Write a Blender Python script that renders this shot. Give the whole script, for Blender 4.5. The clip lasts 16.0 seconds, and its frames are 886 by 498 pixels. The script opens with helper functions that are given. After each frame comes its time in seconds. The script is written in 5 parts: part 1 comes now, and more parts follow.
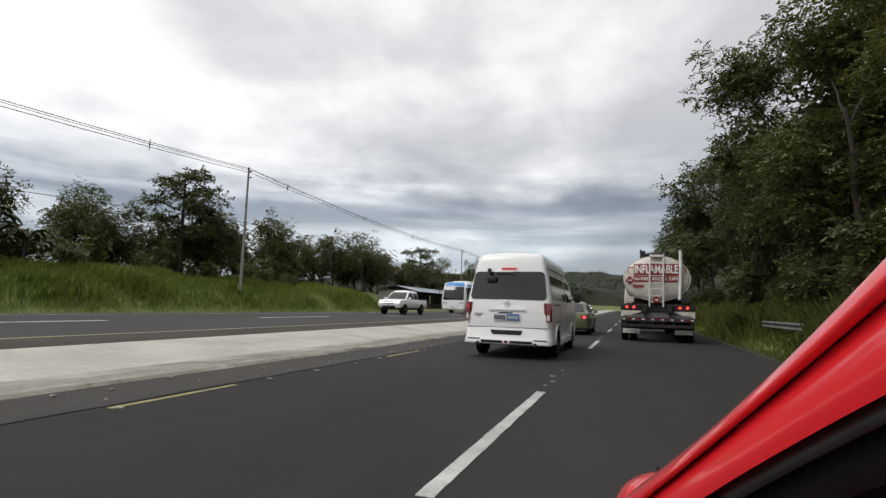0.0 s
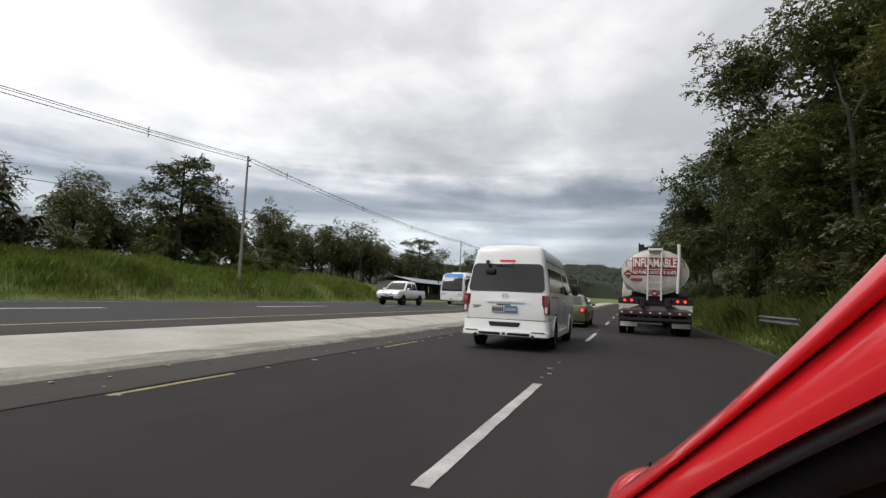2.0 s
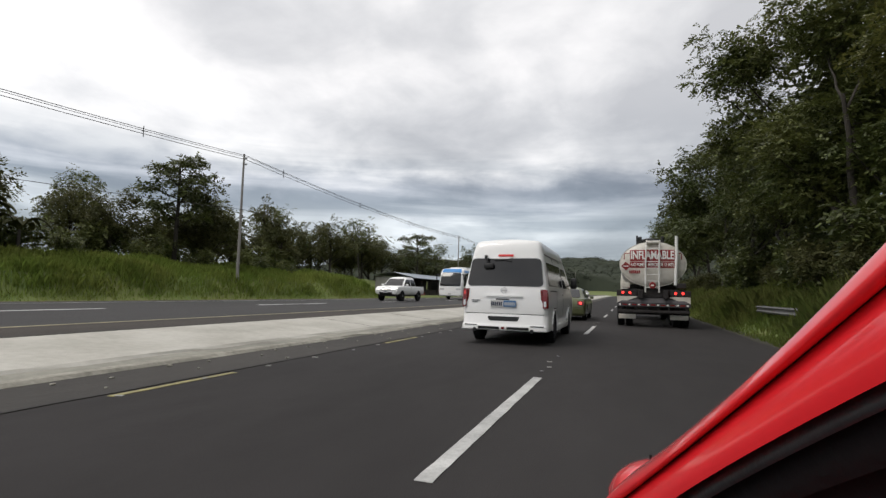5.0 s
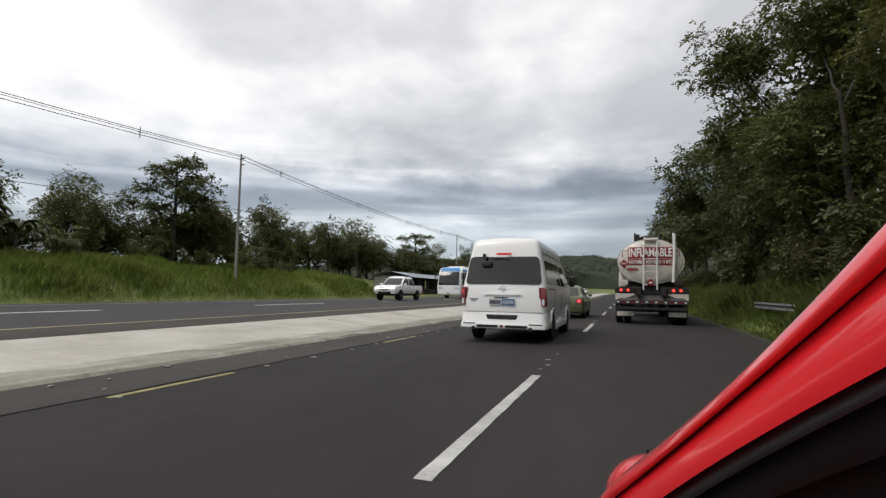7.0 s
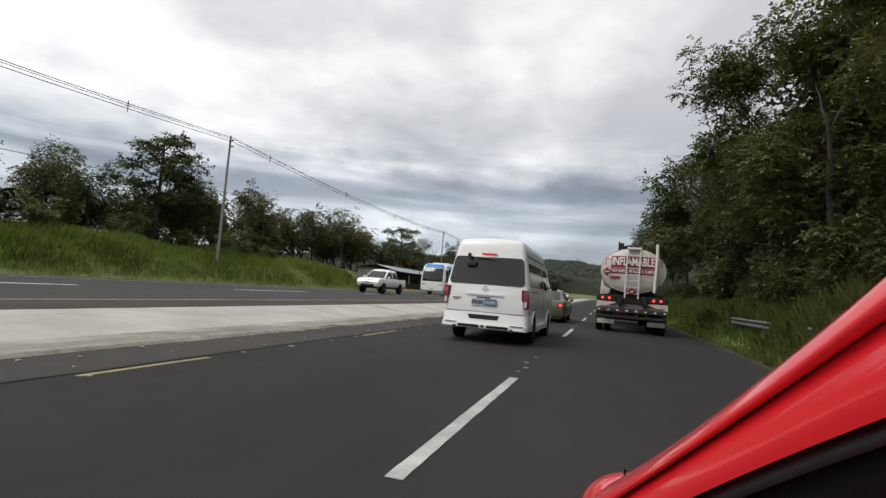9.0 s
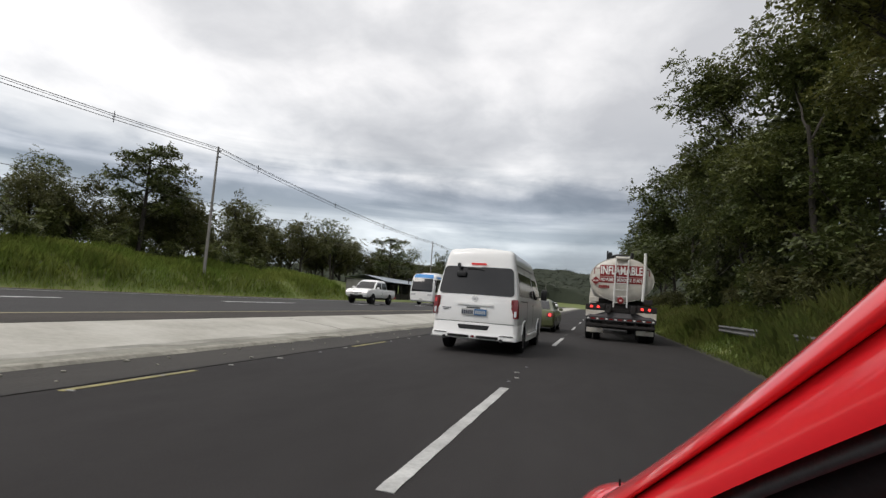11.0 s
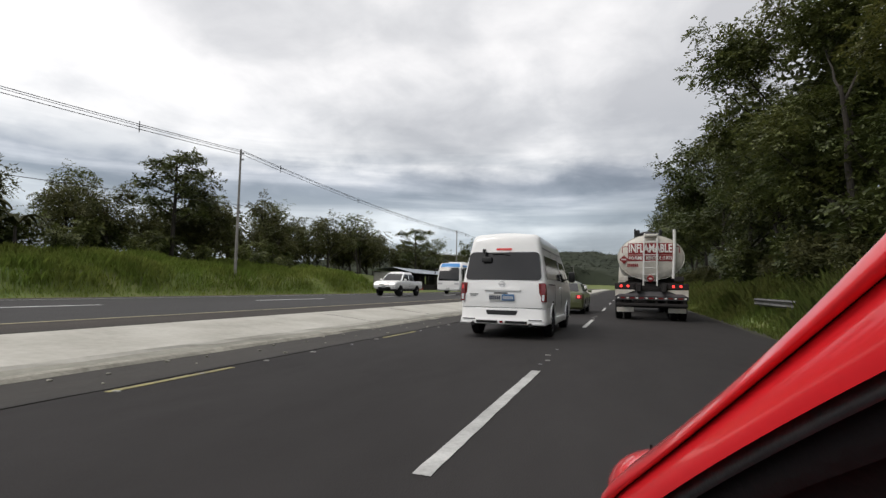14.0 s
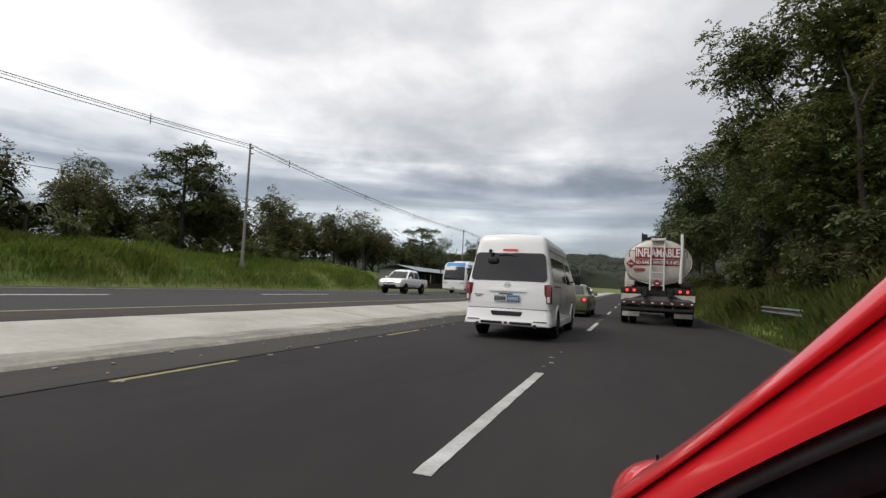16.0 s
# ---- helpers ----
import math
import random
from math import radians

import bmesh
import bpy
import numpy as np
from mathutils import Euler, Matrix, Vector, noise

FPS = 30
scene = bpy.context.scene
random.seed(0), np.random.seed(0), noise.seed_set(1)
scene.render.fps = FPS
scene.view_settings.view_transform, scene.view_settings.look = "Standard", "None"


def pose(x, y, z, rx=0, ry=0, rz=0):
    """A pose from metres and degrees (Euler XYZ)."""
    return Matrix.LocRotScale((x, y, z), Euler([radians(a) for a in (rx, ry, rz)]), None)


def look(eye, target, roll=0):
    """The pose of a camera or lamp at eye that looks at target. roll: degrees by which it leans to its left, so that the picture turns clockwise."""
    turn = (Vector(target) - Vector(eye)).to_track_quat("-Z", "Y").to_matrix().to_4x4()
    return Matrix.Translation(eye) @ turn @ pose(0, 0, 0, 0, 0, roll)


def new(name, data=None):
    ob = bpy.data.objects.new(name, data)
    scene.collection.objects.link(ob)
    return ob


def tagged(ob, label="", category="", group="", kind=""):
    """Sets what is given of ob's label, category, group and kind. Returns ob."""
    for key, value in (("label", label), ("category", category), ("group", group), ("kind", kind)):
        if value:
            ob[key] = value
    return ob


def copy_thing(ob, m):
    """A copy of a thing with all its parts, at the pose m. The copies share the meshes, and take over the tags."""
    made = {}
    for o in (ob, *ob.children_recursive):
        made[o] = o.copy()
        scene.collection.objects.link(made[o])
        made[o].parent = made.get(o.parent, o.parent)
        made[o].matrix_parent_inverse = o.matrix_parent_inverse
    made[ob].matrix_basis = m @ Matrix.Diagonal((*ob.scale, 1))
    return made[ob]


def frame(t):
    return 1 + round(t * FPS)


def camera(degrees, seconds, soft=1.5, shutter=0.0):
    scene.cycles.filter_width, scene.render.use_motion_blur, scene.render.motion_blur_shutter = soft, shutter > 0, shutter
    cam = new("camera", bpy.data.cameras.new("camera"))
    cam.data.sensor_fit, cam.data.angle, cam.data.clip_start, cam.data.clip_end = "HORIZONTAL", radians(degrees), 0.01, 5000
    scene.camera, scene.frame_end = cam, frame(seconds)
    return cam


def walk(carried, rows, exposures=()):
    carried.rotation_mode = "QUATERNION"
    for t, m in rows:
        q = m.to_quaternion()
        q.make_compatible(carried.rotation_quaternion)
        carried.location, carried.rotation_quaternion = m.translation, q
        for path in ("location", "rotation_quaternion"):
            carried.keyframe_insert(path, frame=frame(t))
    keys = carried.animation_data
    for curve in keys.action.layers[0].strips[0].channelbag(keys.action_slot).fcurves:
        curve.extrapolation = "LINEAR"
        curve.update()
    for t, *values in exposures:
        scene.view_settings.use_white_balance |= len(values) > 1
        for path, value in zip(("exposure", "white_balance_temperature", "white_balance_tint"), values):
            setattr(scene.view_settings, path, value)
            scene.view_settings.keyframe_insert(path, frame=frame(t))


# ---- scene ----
# The highway runs along +y; x is to the right. Metres.
cam = camera(82.0, 16.0, soft=1.42)

# t, x, y, z, pitch up, roll, yaw to the left
PATH = [
    (0.0, 0.0017, 0.0002, 1.1066, 6.35, 1.62, 20.35),
    (0.5, 0.0018, -0.0017, 1.1146, 5.89, 1.78, 20.24),
    (1.0, 0.0028, 0.0039, 1.1206, 5.54, 2.56, 19.89),
    (1.5, 0.0008, 0.0049, 1.1172, 5.54, 2.25, 19.94),
    (2.0, 0.0064, 0.0025, 1.1129, 5.35, 2.26, 20.21),
    (2.5, 0.0088, -0.0028, 1.1155, 5.58, 2.46, 20.74),
    (3.0, 0.0138, -0.0056, 1.1185, 5.28, 2.17, 21.13),
    (3.5, 0.0111, -0.0097, 1.1206, 5.14, 2.56, 21.06),
    (4.0, 0.0083, -0.0135, 1.1218, 5.02, 2.03, 20.66),
    (6.5, 0.0029, -0.0199, 1.1211, 4.70, 1.15, 19.65),
    (7.0, 0.0087, -0.0166, 1.1175, 4.71, 0.90, 19.75),
    (7.5, -0.0001, -0.0220, 1.1194, 4.78, 1.76, 20.10),
    (8.0, 0.0036, -0.0139, 1.1231, 5.06, 1.89, 20.46),
    (8.5, -0.0103, -0.0040, 1.1321, 4.50, 4.65, 19.04),
    (9.0, -0.0053, 0.0036, 1.1347, 4.36, 4.49, 18.11),
    (9.5, -0.0141, 0.0200, 1.1401, 4.88, 6.45, 17.29),
    (10.0, -0.0154, 0.0192, 1.1316, 5.30, 5.85, 16.93),
    (12.5, 0.0052, -0.0119, 1.1377, 5.88, 1.65, 18.62),
    (13.0, 0.0122, -0.0034, 1.1313, 5.04, 0.74, 19.02),
    (13.5, 0.0037, -0.0027, 1.1200, 4.59, 0.38, 19.22),
    (14.0, 0.0012, 0.0062, 1.1095, 4.23, 1.04, 19.73),
    (14.5, -0.0022, 0.0184, 1.1158, 4.09, 1.09, 19.86),
    (15.0, -0.0092, 0.0220, 1.1154, 4.24, 2.13, 19.97),
    (15.5, -0.0155, 0.0193, 1.1034, 4.42, 2.95, 20.09),
    (16.0, -0.0060, 0.0222, 1.1128, 4.09, 2.59, 20.42),
]


def eye_pose(x, y, z, pitch, roll, yaw):
    return pose(x, y, z, 90 + pitch, 0, yaw) @ pose(0, 0, 0, 0, 0, roll)


walk(cam, [(t, eye_pose(*p)) for t, *p in PATH], exposures=[(0.0, 0.0, 6680, 11.5), (16.0, 0.0, 6680, 11.5)])

# ---- light: a bright overcast sky ----
SUN_EL, SUN_AZ = radians(52), radians(222)


def make_world():
    w = bpy.data.worlds.new("overcast_sky")
    w.use_nodes = True
    scene.world = w
    nt = w.node_tree
    nt.nodes.clear()
    N, L = nt.nodes.new, nt.links.new
    out, bg = N("ShaderNodeOutputWorld"), N("ShaderNodeBackground")
    sky = N("ShaderNodeTexSky")
    sky.sky_type, sky.sun_disc = "NISHITA", False
    sky.sun_elevation, sky.sun_rotation = SUN_EL, SUN_AZ
    skyamp = N("ShaderNodeMix")
    skyamp.data_type, skyamp.blend_type = "RGBA", "MULTIPLY"
    skyamp.inputs["Factor"].default_value = 1
    L(sky.outputs[0], skyamp.inputs["A"])
    skyamp.inputs["B"].default_value = (0.1, 0.1, 0.1, 1)
    tc = N("ShaderNodeTexCoord")
    sep = N("ShaderNodeSeparateXYZ")
    L(tc.outputs["Generated"], sep.inputs[0])
    # clouds lie in a flat deck: divide the direction by its height
    zz = N("ShaderNodeMath")
    zz.operation = "ADD"
    L(sep.outputs["Z"], zz.inputs[0])
    zz.inputs[1].default_value = 0.30
    zm = N("ShaderNodeMath")
    zm.operation = "MAXIMUM"
    L(zz.outputs[0], zm.inputs[0])
    zm.inputs[1].default_value = 0.05
    div = N("ShaderNodeVectorMath")
    div.operation = "DIVIDE"
    L(tc.outputs["Generated"], div.inputs[0])
    comb = N("ShaderNodeCombineXYZ")
    for k in range(3):
        L(zm.outputs[0], comb.inputs[k])
    L(comb.outputs[0], div.inputs[1])

    def cloud(scale, detail, rough, offset, distort=0.0):
        n = N("ShaderNodeTexNoise")
        n.inputs["Scale"].default_value = scale
        n.inputs["Detail"].default_value = detail
        n.inputs["Roughness"].default_value = rough
        n.inputs["Distortion"].default_value = distort
        m = N("ShaderNodeMapping")
        m.inputs["Location"].default_value = offset
        L(div.outputs[0], m.inputs[0])
        L(m.outputs[0], n.inputs["Vector"])
        return n

    big = cloud(1.15, 3, 0.45, (2.1, 0.35, 0.0), 0.15)
    fine = cloud(3.6, 5, 0.55, (4.0, 1.0, 0.3), 0.2)
    mixn = N("ShaderNodeMath")
    mixn.operation = "MULTIPLY_ADD"
    L(fine.outputs[0], mixn.inputs[0])
    mixn.inputs[1].default_value = 0.40
    L(big.outputs[0], mixn.inputs[2])
    # the cloud is thinnest on the sun's side
    dot = N("ShaderNodeVectorMath")
    dot.operation = "DOT_PRODUCT"
    L(tc.outputs["Generated"], dot.inputs[0])
    dot.inputs[1].default_value = Vector((-0.78, 0.30, 0.55)).normalized()
    thin = N("ShaderNodeMath")
    thin.operation = "MULTIPLY_ADD"
    L(dot.outputs["Value"], thin.inputs[0])
    thin.inputs[1].default_value = 0.20
    L(mixn.outputs[0], thin.inputs[2])
    ramp = N("ShaderNodeValToRGB")
    e = ramp.color_ramp.elements
    e[0].position, e[0].color = 0.65, (0.51, 0.525, 0.55, 1)
    e[1].position, e[1].color = 0.98, (1.0, 1.0, 1.0, 1)
    for p, c in ((0.76, (0.64, 0.655, 0.675, 1)), (0.87, (0.83, 0.838, 0.85, 1))):
        q = e.new(p)
        q.color = c
    L(thin.outputs[0], ramp.inputs[0])
    # thick cloud low over the horizon, thin and white above
    hz = N("ShaderNodeMath")
    hz.operation = "MULTIPLY_ADD"
    L(fine.outputs[0], hz.inputs[0])
    hz.inputs[1].default_value = 0.12
    L(sep.outputs["Z"], hz.inputs[2])
    low = N("ShaderNodeValToRGB")
    e = low.color_ramp.elements
    e[0].position, e[0].color = 0.05, (0.50, 0.56, 0.62, 1)
    e[1].position, e[1].color = 0.46, (1.0, 1.0, 1.0, 1)
    for p, c in ((0.13, (0.55, 0.61, 0.66, 1)), (0.185, (0.58, 0.64, 0.69, 1)), (0.225, (0.40, 0.45, 0.51, 1)), (0.26, (0.46, 0.50, 0.56, 1)), (0.305, (0.78, 0.80, 0.82, 1))):
        q = e.new(p)
        q.color = c
    L(hz.outputs[0], low.inputs[0])
    mul = N("ShaderNodeMix")
    mul.data_type, mul.blend_type = "RGBA", "MULTIPLY"
    mul.inputs["Factor"].default_value = 1.0
    L(ramp.outputs[0], mul.inputs["A"])
    L(low.outputs[0], mul.inputs["B"])
    # low strata: noise drawn out level, only near the horizon
    sm = N("ShaderNodeMapping")
    sm.inputs["Scale"].default_value, sm.inputs["Location"].default_value = (1.5, 1.5, 15.0), (0.6, 0.0, 2.3)
    L(tc.outputs["Generated"], sm.inputs[0])
    sn = N("ShaderNodeTexNoise")
    sn.inputs["Scale"].default_value, sn.inputs["Detail"].default_value, sn.inputs["Roughness"].default_value, sn.inputs["Distortion"].default_value = 1.3, 5, 0.55, 0.5
    L(sm.outputs[0], sn.inputs["Vector"])
    sr = N("ShaderNodeValToRGB")
    e = sr.color_ramp.elements
    e[0].position, e[0].color = 0.40, (0.72, 0.75, 0.775, 1)
    e[1].position, e[1].color = 0.62, (1.28, 1.26, 1.23, 1)
    L(sn.outputs[0], sr.inputs[0])
    wt = N("ShaderNodeMapRange")
    wt.interpolation_type = "SMOOTHSTEP"
    wt.inputs["From Min"].default_value, wt.inputs["From Max"].default_value = 0.19, 0.31
    wt.inputs["To Min"].default_value, wt.inputs["To Max"].default_value = 0.95, 0.03
    L(sep.outputs["Z"], wt.inputs[0])
    lay = N("ShaderNodeMix")
    lay.data_type, lay.blend_type = "RGBA", "MULTIPLY"
    L(wt.outputs[0], lay.inputs["Factor"])
    L(mul.outputs["Result"], lay.inputs["A"])
    L(sr.outputs[0], lay.inputs["B"])
    add = N("ShaderNodeMix")
    add.data_type = "RGBA"
    add.inputs["Factor"].default_value = 0.92
    L(skyamp.outputs["Result"], add.inputs["A"])
    L(lay.outputs["Result"], add.inputs["B"])
    L(add.outputs["Result"], bg.inputs["Color"])
    bg.inputs["Strength"].default_value = 1.27
    L(bg.outputs[0], out.inputs[0])


make_world()
sun = new("sun", bpy.data.lights.new("sun", "SUN"))
sun.data.energy, sun.data.angle, sun.data.color = 1.1, radians(20), (1.0, 0.97, 0.92)
sun.matrix_world = look((-20 * math.cos(SUN_EL), -22 * math.cos(SUN_EL), 30 * math.sin(SUN_EL)), (0, 0, 0))


# ---- materials ----
def mat(name, color, rough=0.6, metal=0.0, vary=0.0, scale=4.0, bump=0.0, bump_scale=60.0, color2=None, coat=0.0, random_amount=0.0, island=0.0, coords="Object", translucent=0.0, emission=None, spec=None, stretch=None):
    m = bpy.data.materials.new(name)
    m.use_nodes = True
    nt = m.node_tree
    N, L = nt.nodes.new, nt.links.new
    b = nt.nodes["Principled BSDF"]
    b.inputs["Roughness"].default_value, b.inputs["Metallic"].default_value = rough, metal
    b.inputs["Coat Weight"].default_value = coat
    b.inputs["Coat Roughness"].default_value = 0.06
    if spec is not None:
        b.inputs["Specular IOR Level"].default_value = spec
    c1 = (*color, 1)
    b.inputs["Base Color"].default_value = c1
    col = None
    tc = N("ShaderNodeTexCoord")
    vec = tc.outputs[coords]
    if stretch:
        mp = N("ShaderNodeMapping")
        mp.inputs["Scale"].default_value = stretch
        L(vec, mp.inputs[0])
        vec = mp.outputs[0]
    if vary or color2:
        c2 = (*(color2 or tuple(v * (1 - vary) for v in color)), 1)
        n1, n2 = N("ShaderNodeTexNoise"), N("ShaderNodeTexNoise")
        n1.inputs["Scale"].default_value, n1.inputs["Detail"].default_value = scale, 6
        n2.inputs["Scale"].default_value, n2.inputs["Detail"].default_value = scale * 9, 4
        L(vec, n1.inputs["Vector"]), L(vec, n2.inputs["Vector"])
        s = N("ShaderNodeMath")
        s.operation = "MULTIPLY_ADD"
        L(n2.outputs[0], s.inputs[0])
        s.inputs[1].default_value = 0.5
        L(n1.outputs[0], s.inputs[2])
        mr = N("ShaderNodeMapRange")
        mr.inputs["From Min"].default_value, mr.inputs["From Max"].default_value = 0.5, 1.0
        L(s.outputs[0], mr.inputs[0])
        mx = N("ShaderNodeMix")
        mx.data_type = "RGBA"
        mx.inputs["A"].default_value, mx.inputs["B"].default_value = c1, c2
        L(mr.outputs[0], mx.inputs["Factor"])
        col = mx.outputs["Result"]
    if random_amount or island:
        src = N("ShaderNodeObjectInfo").outputs["Random"] if random_amount else N("ShaderNodeNewGeometry").outputs["Random Per Island"]
        amount = random_amount or island
        mr = N("ShaderNodeMapRange")
        mr.inputs["To Min"].default_value, mr.inputs["To Max"].default_value = 1 - amount, 1 + amount
        L(src, mr.inputs[0])
        hs = N("ShaderNodeHueSaturation")
        L(mr.outputs[0], hs.inputs["Value"])
        hs.inputs["Color"].default_value = c1
        if col:
            L(col, hs.inputs["Color"])
        col = hs.outputs[0]
    if col:
        L(col, b.inputs["Base Color"])
    if bump:
        nb = N("ShaderNodeTexNoise")
        nb.inputs["Scale"].default_value, nb.inputs["Detail"].default_value = bump_scale, 5
        L(vec, nb.inputs["Vector"])
        bp = N("ShaderNodeBump")
        bp.inputs["Strength"].default_value, bp.inputs["Distance"].default_value = bump, 0.02
        L(nb.outputs[0], bp.inputs["Height"])
        L(bp.outputs[0], b.inputs["Normal"])
    if emission:
        b.inputs["Emission Color"].default_value = (*emission[:3], 1)
        b.inputs["Emission Strength"].default_value = emission[3]
    if translucent:
        t = N("ShaderNodeBsdfTranslucent")
        t.inputs["Color"].default_value = c1
        if col:
            L(col, t.inputs["Color"])
        ms = N("ShaderNodeMixShader")
        ms.inputs[0].default_value = translucent
        L(b.outputs[0], ms.inputs[1]), L(t.outputs[0], ms.inputs[2])
        L(ms.outputs[0], nt.nodes["Material Output"].inputs[0])
    return m


M = {}
M["asphalt"] = mat("asphalt", (0.0475, 0.0445, 0.0440), 0.9, vary=0.32, scale=0.35, bump=0.25, bump_scale=110, spec=0.14, stretch=(1, 0.35, 1))
M["asphalt_far"] = mat("worn_asphalt", (0.053, 0.051, 0.051), 0.85, vary=0.25, scale=0.3, bump=0.2, bump_scale=110, spec=0.35, stretch=(1, 0.3, 1))
M["concrete"] = mat("pale_concrete", (0.53, 0.515, 0.465), 0.9, color2=(0.37, 0.355, 0.31), scale=0.8, bump=0.4, bump_scale=30)
M["dirty_concrete"] = mat("dirty_concrete", (0.34, 0.33, 0.28), 0.95, color2=(0.17, 0.165, 0.14), scale=0.8, bump=0.6, bump_scale=25)
M["kerb_pale"] = mat("chipped_pale_concrete", (0.42, 0.40, 0.34), 0.95, color2=(0.15, 0.145, 0.12), scale=1.6, bump=0.6, bump_scale=20)
M["old_asphalt"] = mat("old_brownish_asphalt", (0.058, 0.053, 0.047), 0.95, color2=(0.037, 0.034, 0.031), scale=0.7, bump=0.5, bump_scale=30, stretch=(1, 0.3, 1))
M["crack"] = mat("dark_open_joint", (0.022, 0.020, 0.019), 0.95, color2=(0.040, 0.037, 0.034), scale=2.0, bump=0.5, bump_scale=30)
M["gutter"] = mat("brown_gutter_dirt", (0.060, 0.050, 0.042), 0.95, color2=(0.030, 0.026, 0.022), scale=0.8, bump=0.5, bump_scale=25, stretch=(1, 0.3, 1))
M["soil"] = mat("grassy_soil", (0.11, 0.165, 0.038), 0.95, color2=(0.16, 0.17, 0.055), scale=0.25, bump=0.6, bump_scale=6)
M["dry_straw"] = mat("dry_straw_soil", (0.20, 0.15, 0.075), 0.95, color2=(0.10, 0.10, 0.04), scale=0.9, bump=0.8, bump_scale=9)
M["verge_soil"] = mat("dry_verge_soil", (0.055, 0.048, 0.034), 0.95, color2=(0.034, 0.036, 0.020), scale=1.4, bump=0.8, bump_scale=9)
M["grass"] = mat("tall_grass", (0.18, 0.268, 0.05), 0.75, color2=(0.28, 0.31, 0.08), scale=0.3, island=0.22, translucent=0.5, spec=0.2)
# darker copy of the bank grass: shade of the verge trees put into its colour
M["shaded_grass"] = mat("shaded_verge_grass", (0.145, 0.205, 0.046), 0.75, color2=(0.25, 0.255, 0.08), scale=0.4, island=0.3, translucent=0.45, spec=0.2)
M["white_line"] = mat("white_road_paint", (0.62, 0.62, 0.60), 0.7, color2=(0.32, 0.32, 0.31), scale=3, bump=0.3)
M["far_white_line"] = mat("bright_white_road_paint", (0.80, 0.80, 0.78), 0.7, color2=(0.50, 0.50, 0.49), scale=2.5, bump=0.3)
M["yellow_line"] = mat("yellow_road_paint", (0.43, 0.37, 0.14), 0.75, color2=(0.14, 0.13, 0.075), scale=2.5, bump=0.3)
M["faded_line"] = mat("faded_pale_yellow_paint", (0.48, 0.42, 0.25), 0.8, color2=(0.22, 0.20, 0.13), scale=2.0, bump=0.3)
M["leaf_dark"] = mat("dark_leaves", (0.046, 0.070, 0.018), 0.5, color2=(0.115, 0.122, 0.036), scale=0.3, island=0.5, translucent=0.25, spec=0.5)
M["leaf_mid"] = mat("green_leaves", (0.066, 0.092, 0.025), 0.52, color2=(0.150, 0.155, 0.046), scale=0.35, island=0.5, translucent=0.28, spec=0.45)
M["leaf_warm"] = mat("olive_green_leaves", (0.075, 0.095, 0.022), 0.5, color2=(0.185, 0.175, 0.050), scale=0.35, island=0.5, translucent=0.28, spec=0.5)
M["leaf_light"] = mat("sunlit_green_leaves", (0.064, 0.074, 0.026), 0.6, color2=(0.118, 0.112, 0.042), scale=0.35, island=0.32, translucent=0.35, spec=0.3)
M["leaf_far"] = mat("distant_leaves", (0.030, 0.037, 0.026), 0.85, color2=(0.043, 0.050, 0.033), scale=0.02, island=0.22, spec=0.1)
M["bark"] = mat("bark", (0.052, 0.044, 0.036), 0.95, vary=0.5, scale=3, bump=0.8, bump_scale=14)
M["pole_concrete"] = mat("grey_pole_concrete", (0.29, 0.275, 0.255), 0.9, vary=0.25, scale=2, bump=0.2)
M["wire"] = mat("black_cable", (0.02, 0.02, 0.02), 0.6)
M["white_paint"] = mat("white_car_paint", (0.91, 0.91, 0.895), 0.32, vary=0.04, scale=2, coat=0.6)
M["red_paint"] = mat("red_car_paint", (0.90, 0.022, 0.032), 0.36, vary=0.06, scale=9, coat=1.0)
M["green_paint"] = mat("olive_car_paint", (0.125, 0.138, 0.062), 0.35, metal=0.3, vary=0.15, coat=0.5)
M["blue_paint"] = mat("blue_car_paint", (0.02, 0.08, 0.28), 0.35, vary=0.2, coat=0.5)
M["bus_blue"] = mat("bright_blue_paint", (0.03, 0.25, 0.62), 0.4, vary=0.1, coat=0.3)
M["silver_paint"] = mat("silver_car_paint", (0.55, 0.57, 0.60), 0.35, metal=0.3, vary=0.1, coat=0.5)
M["dark_glass"] = mat("dark_tinted_glass", (0.012, 0.012, 0.013), 0.07, vary=0.3, spec=0.6)
M["rubber"] = mat("black_rubber", (0.012, 0.012, 0.013), 0.8, vary=0.3, bump=0.2, spec=0.15)
M["seal"] = mat("smooth_black_rubber", (0.026, 0.027, 0.030), 0.45, vary=0.35, scale=14, bump=0.15, bump_scale=40, spec=0.5)
M["black_plastic"] = mat("black_plastic", (0.02, 0.02, 0.021), 0.5, vary=0.3, bump=0.1)
M["grey_metal"] = mat("grey_metal", (0.30, 0.30, 0.31), 0.45, metal=0.7, vary=0.3)
M["chassis"] = mat("dirty_dark_steel", (0.036, 0.031, 0.030), 0.7, metal=0.2, vary=0.5, scale=3, bump=0.2)
M["grey_steel"] = mat("dusty_grey_steel", (0.082, 0.078, 0.082), 0.6, metal=0.2, vary=0.35, scale=5, bump=0.15)
M["bright_silver"] = mat("bright_silver_plastic", (0.80, 0.80, 0.81), 0.25, metal=0.2, vary=0.05, coat=0.5)
M["chrome"] = mat("chrome", (0.80, 0.80, 0.81), 0.32, metal=1.0, vary=0.05)
M["tail_red"] = mat("red_lamp_lens", (0.20, 0.007, 0.009), 0.2, vary=0.2, coat=0.8)
M["lit_red"] = mat("lit_red_lamp", (0.7, 0.02, 0.02), 0.3, vary=0.05, emission=(1.0, 0.06, 0.05, 1.7))
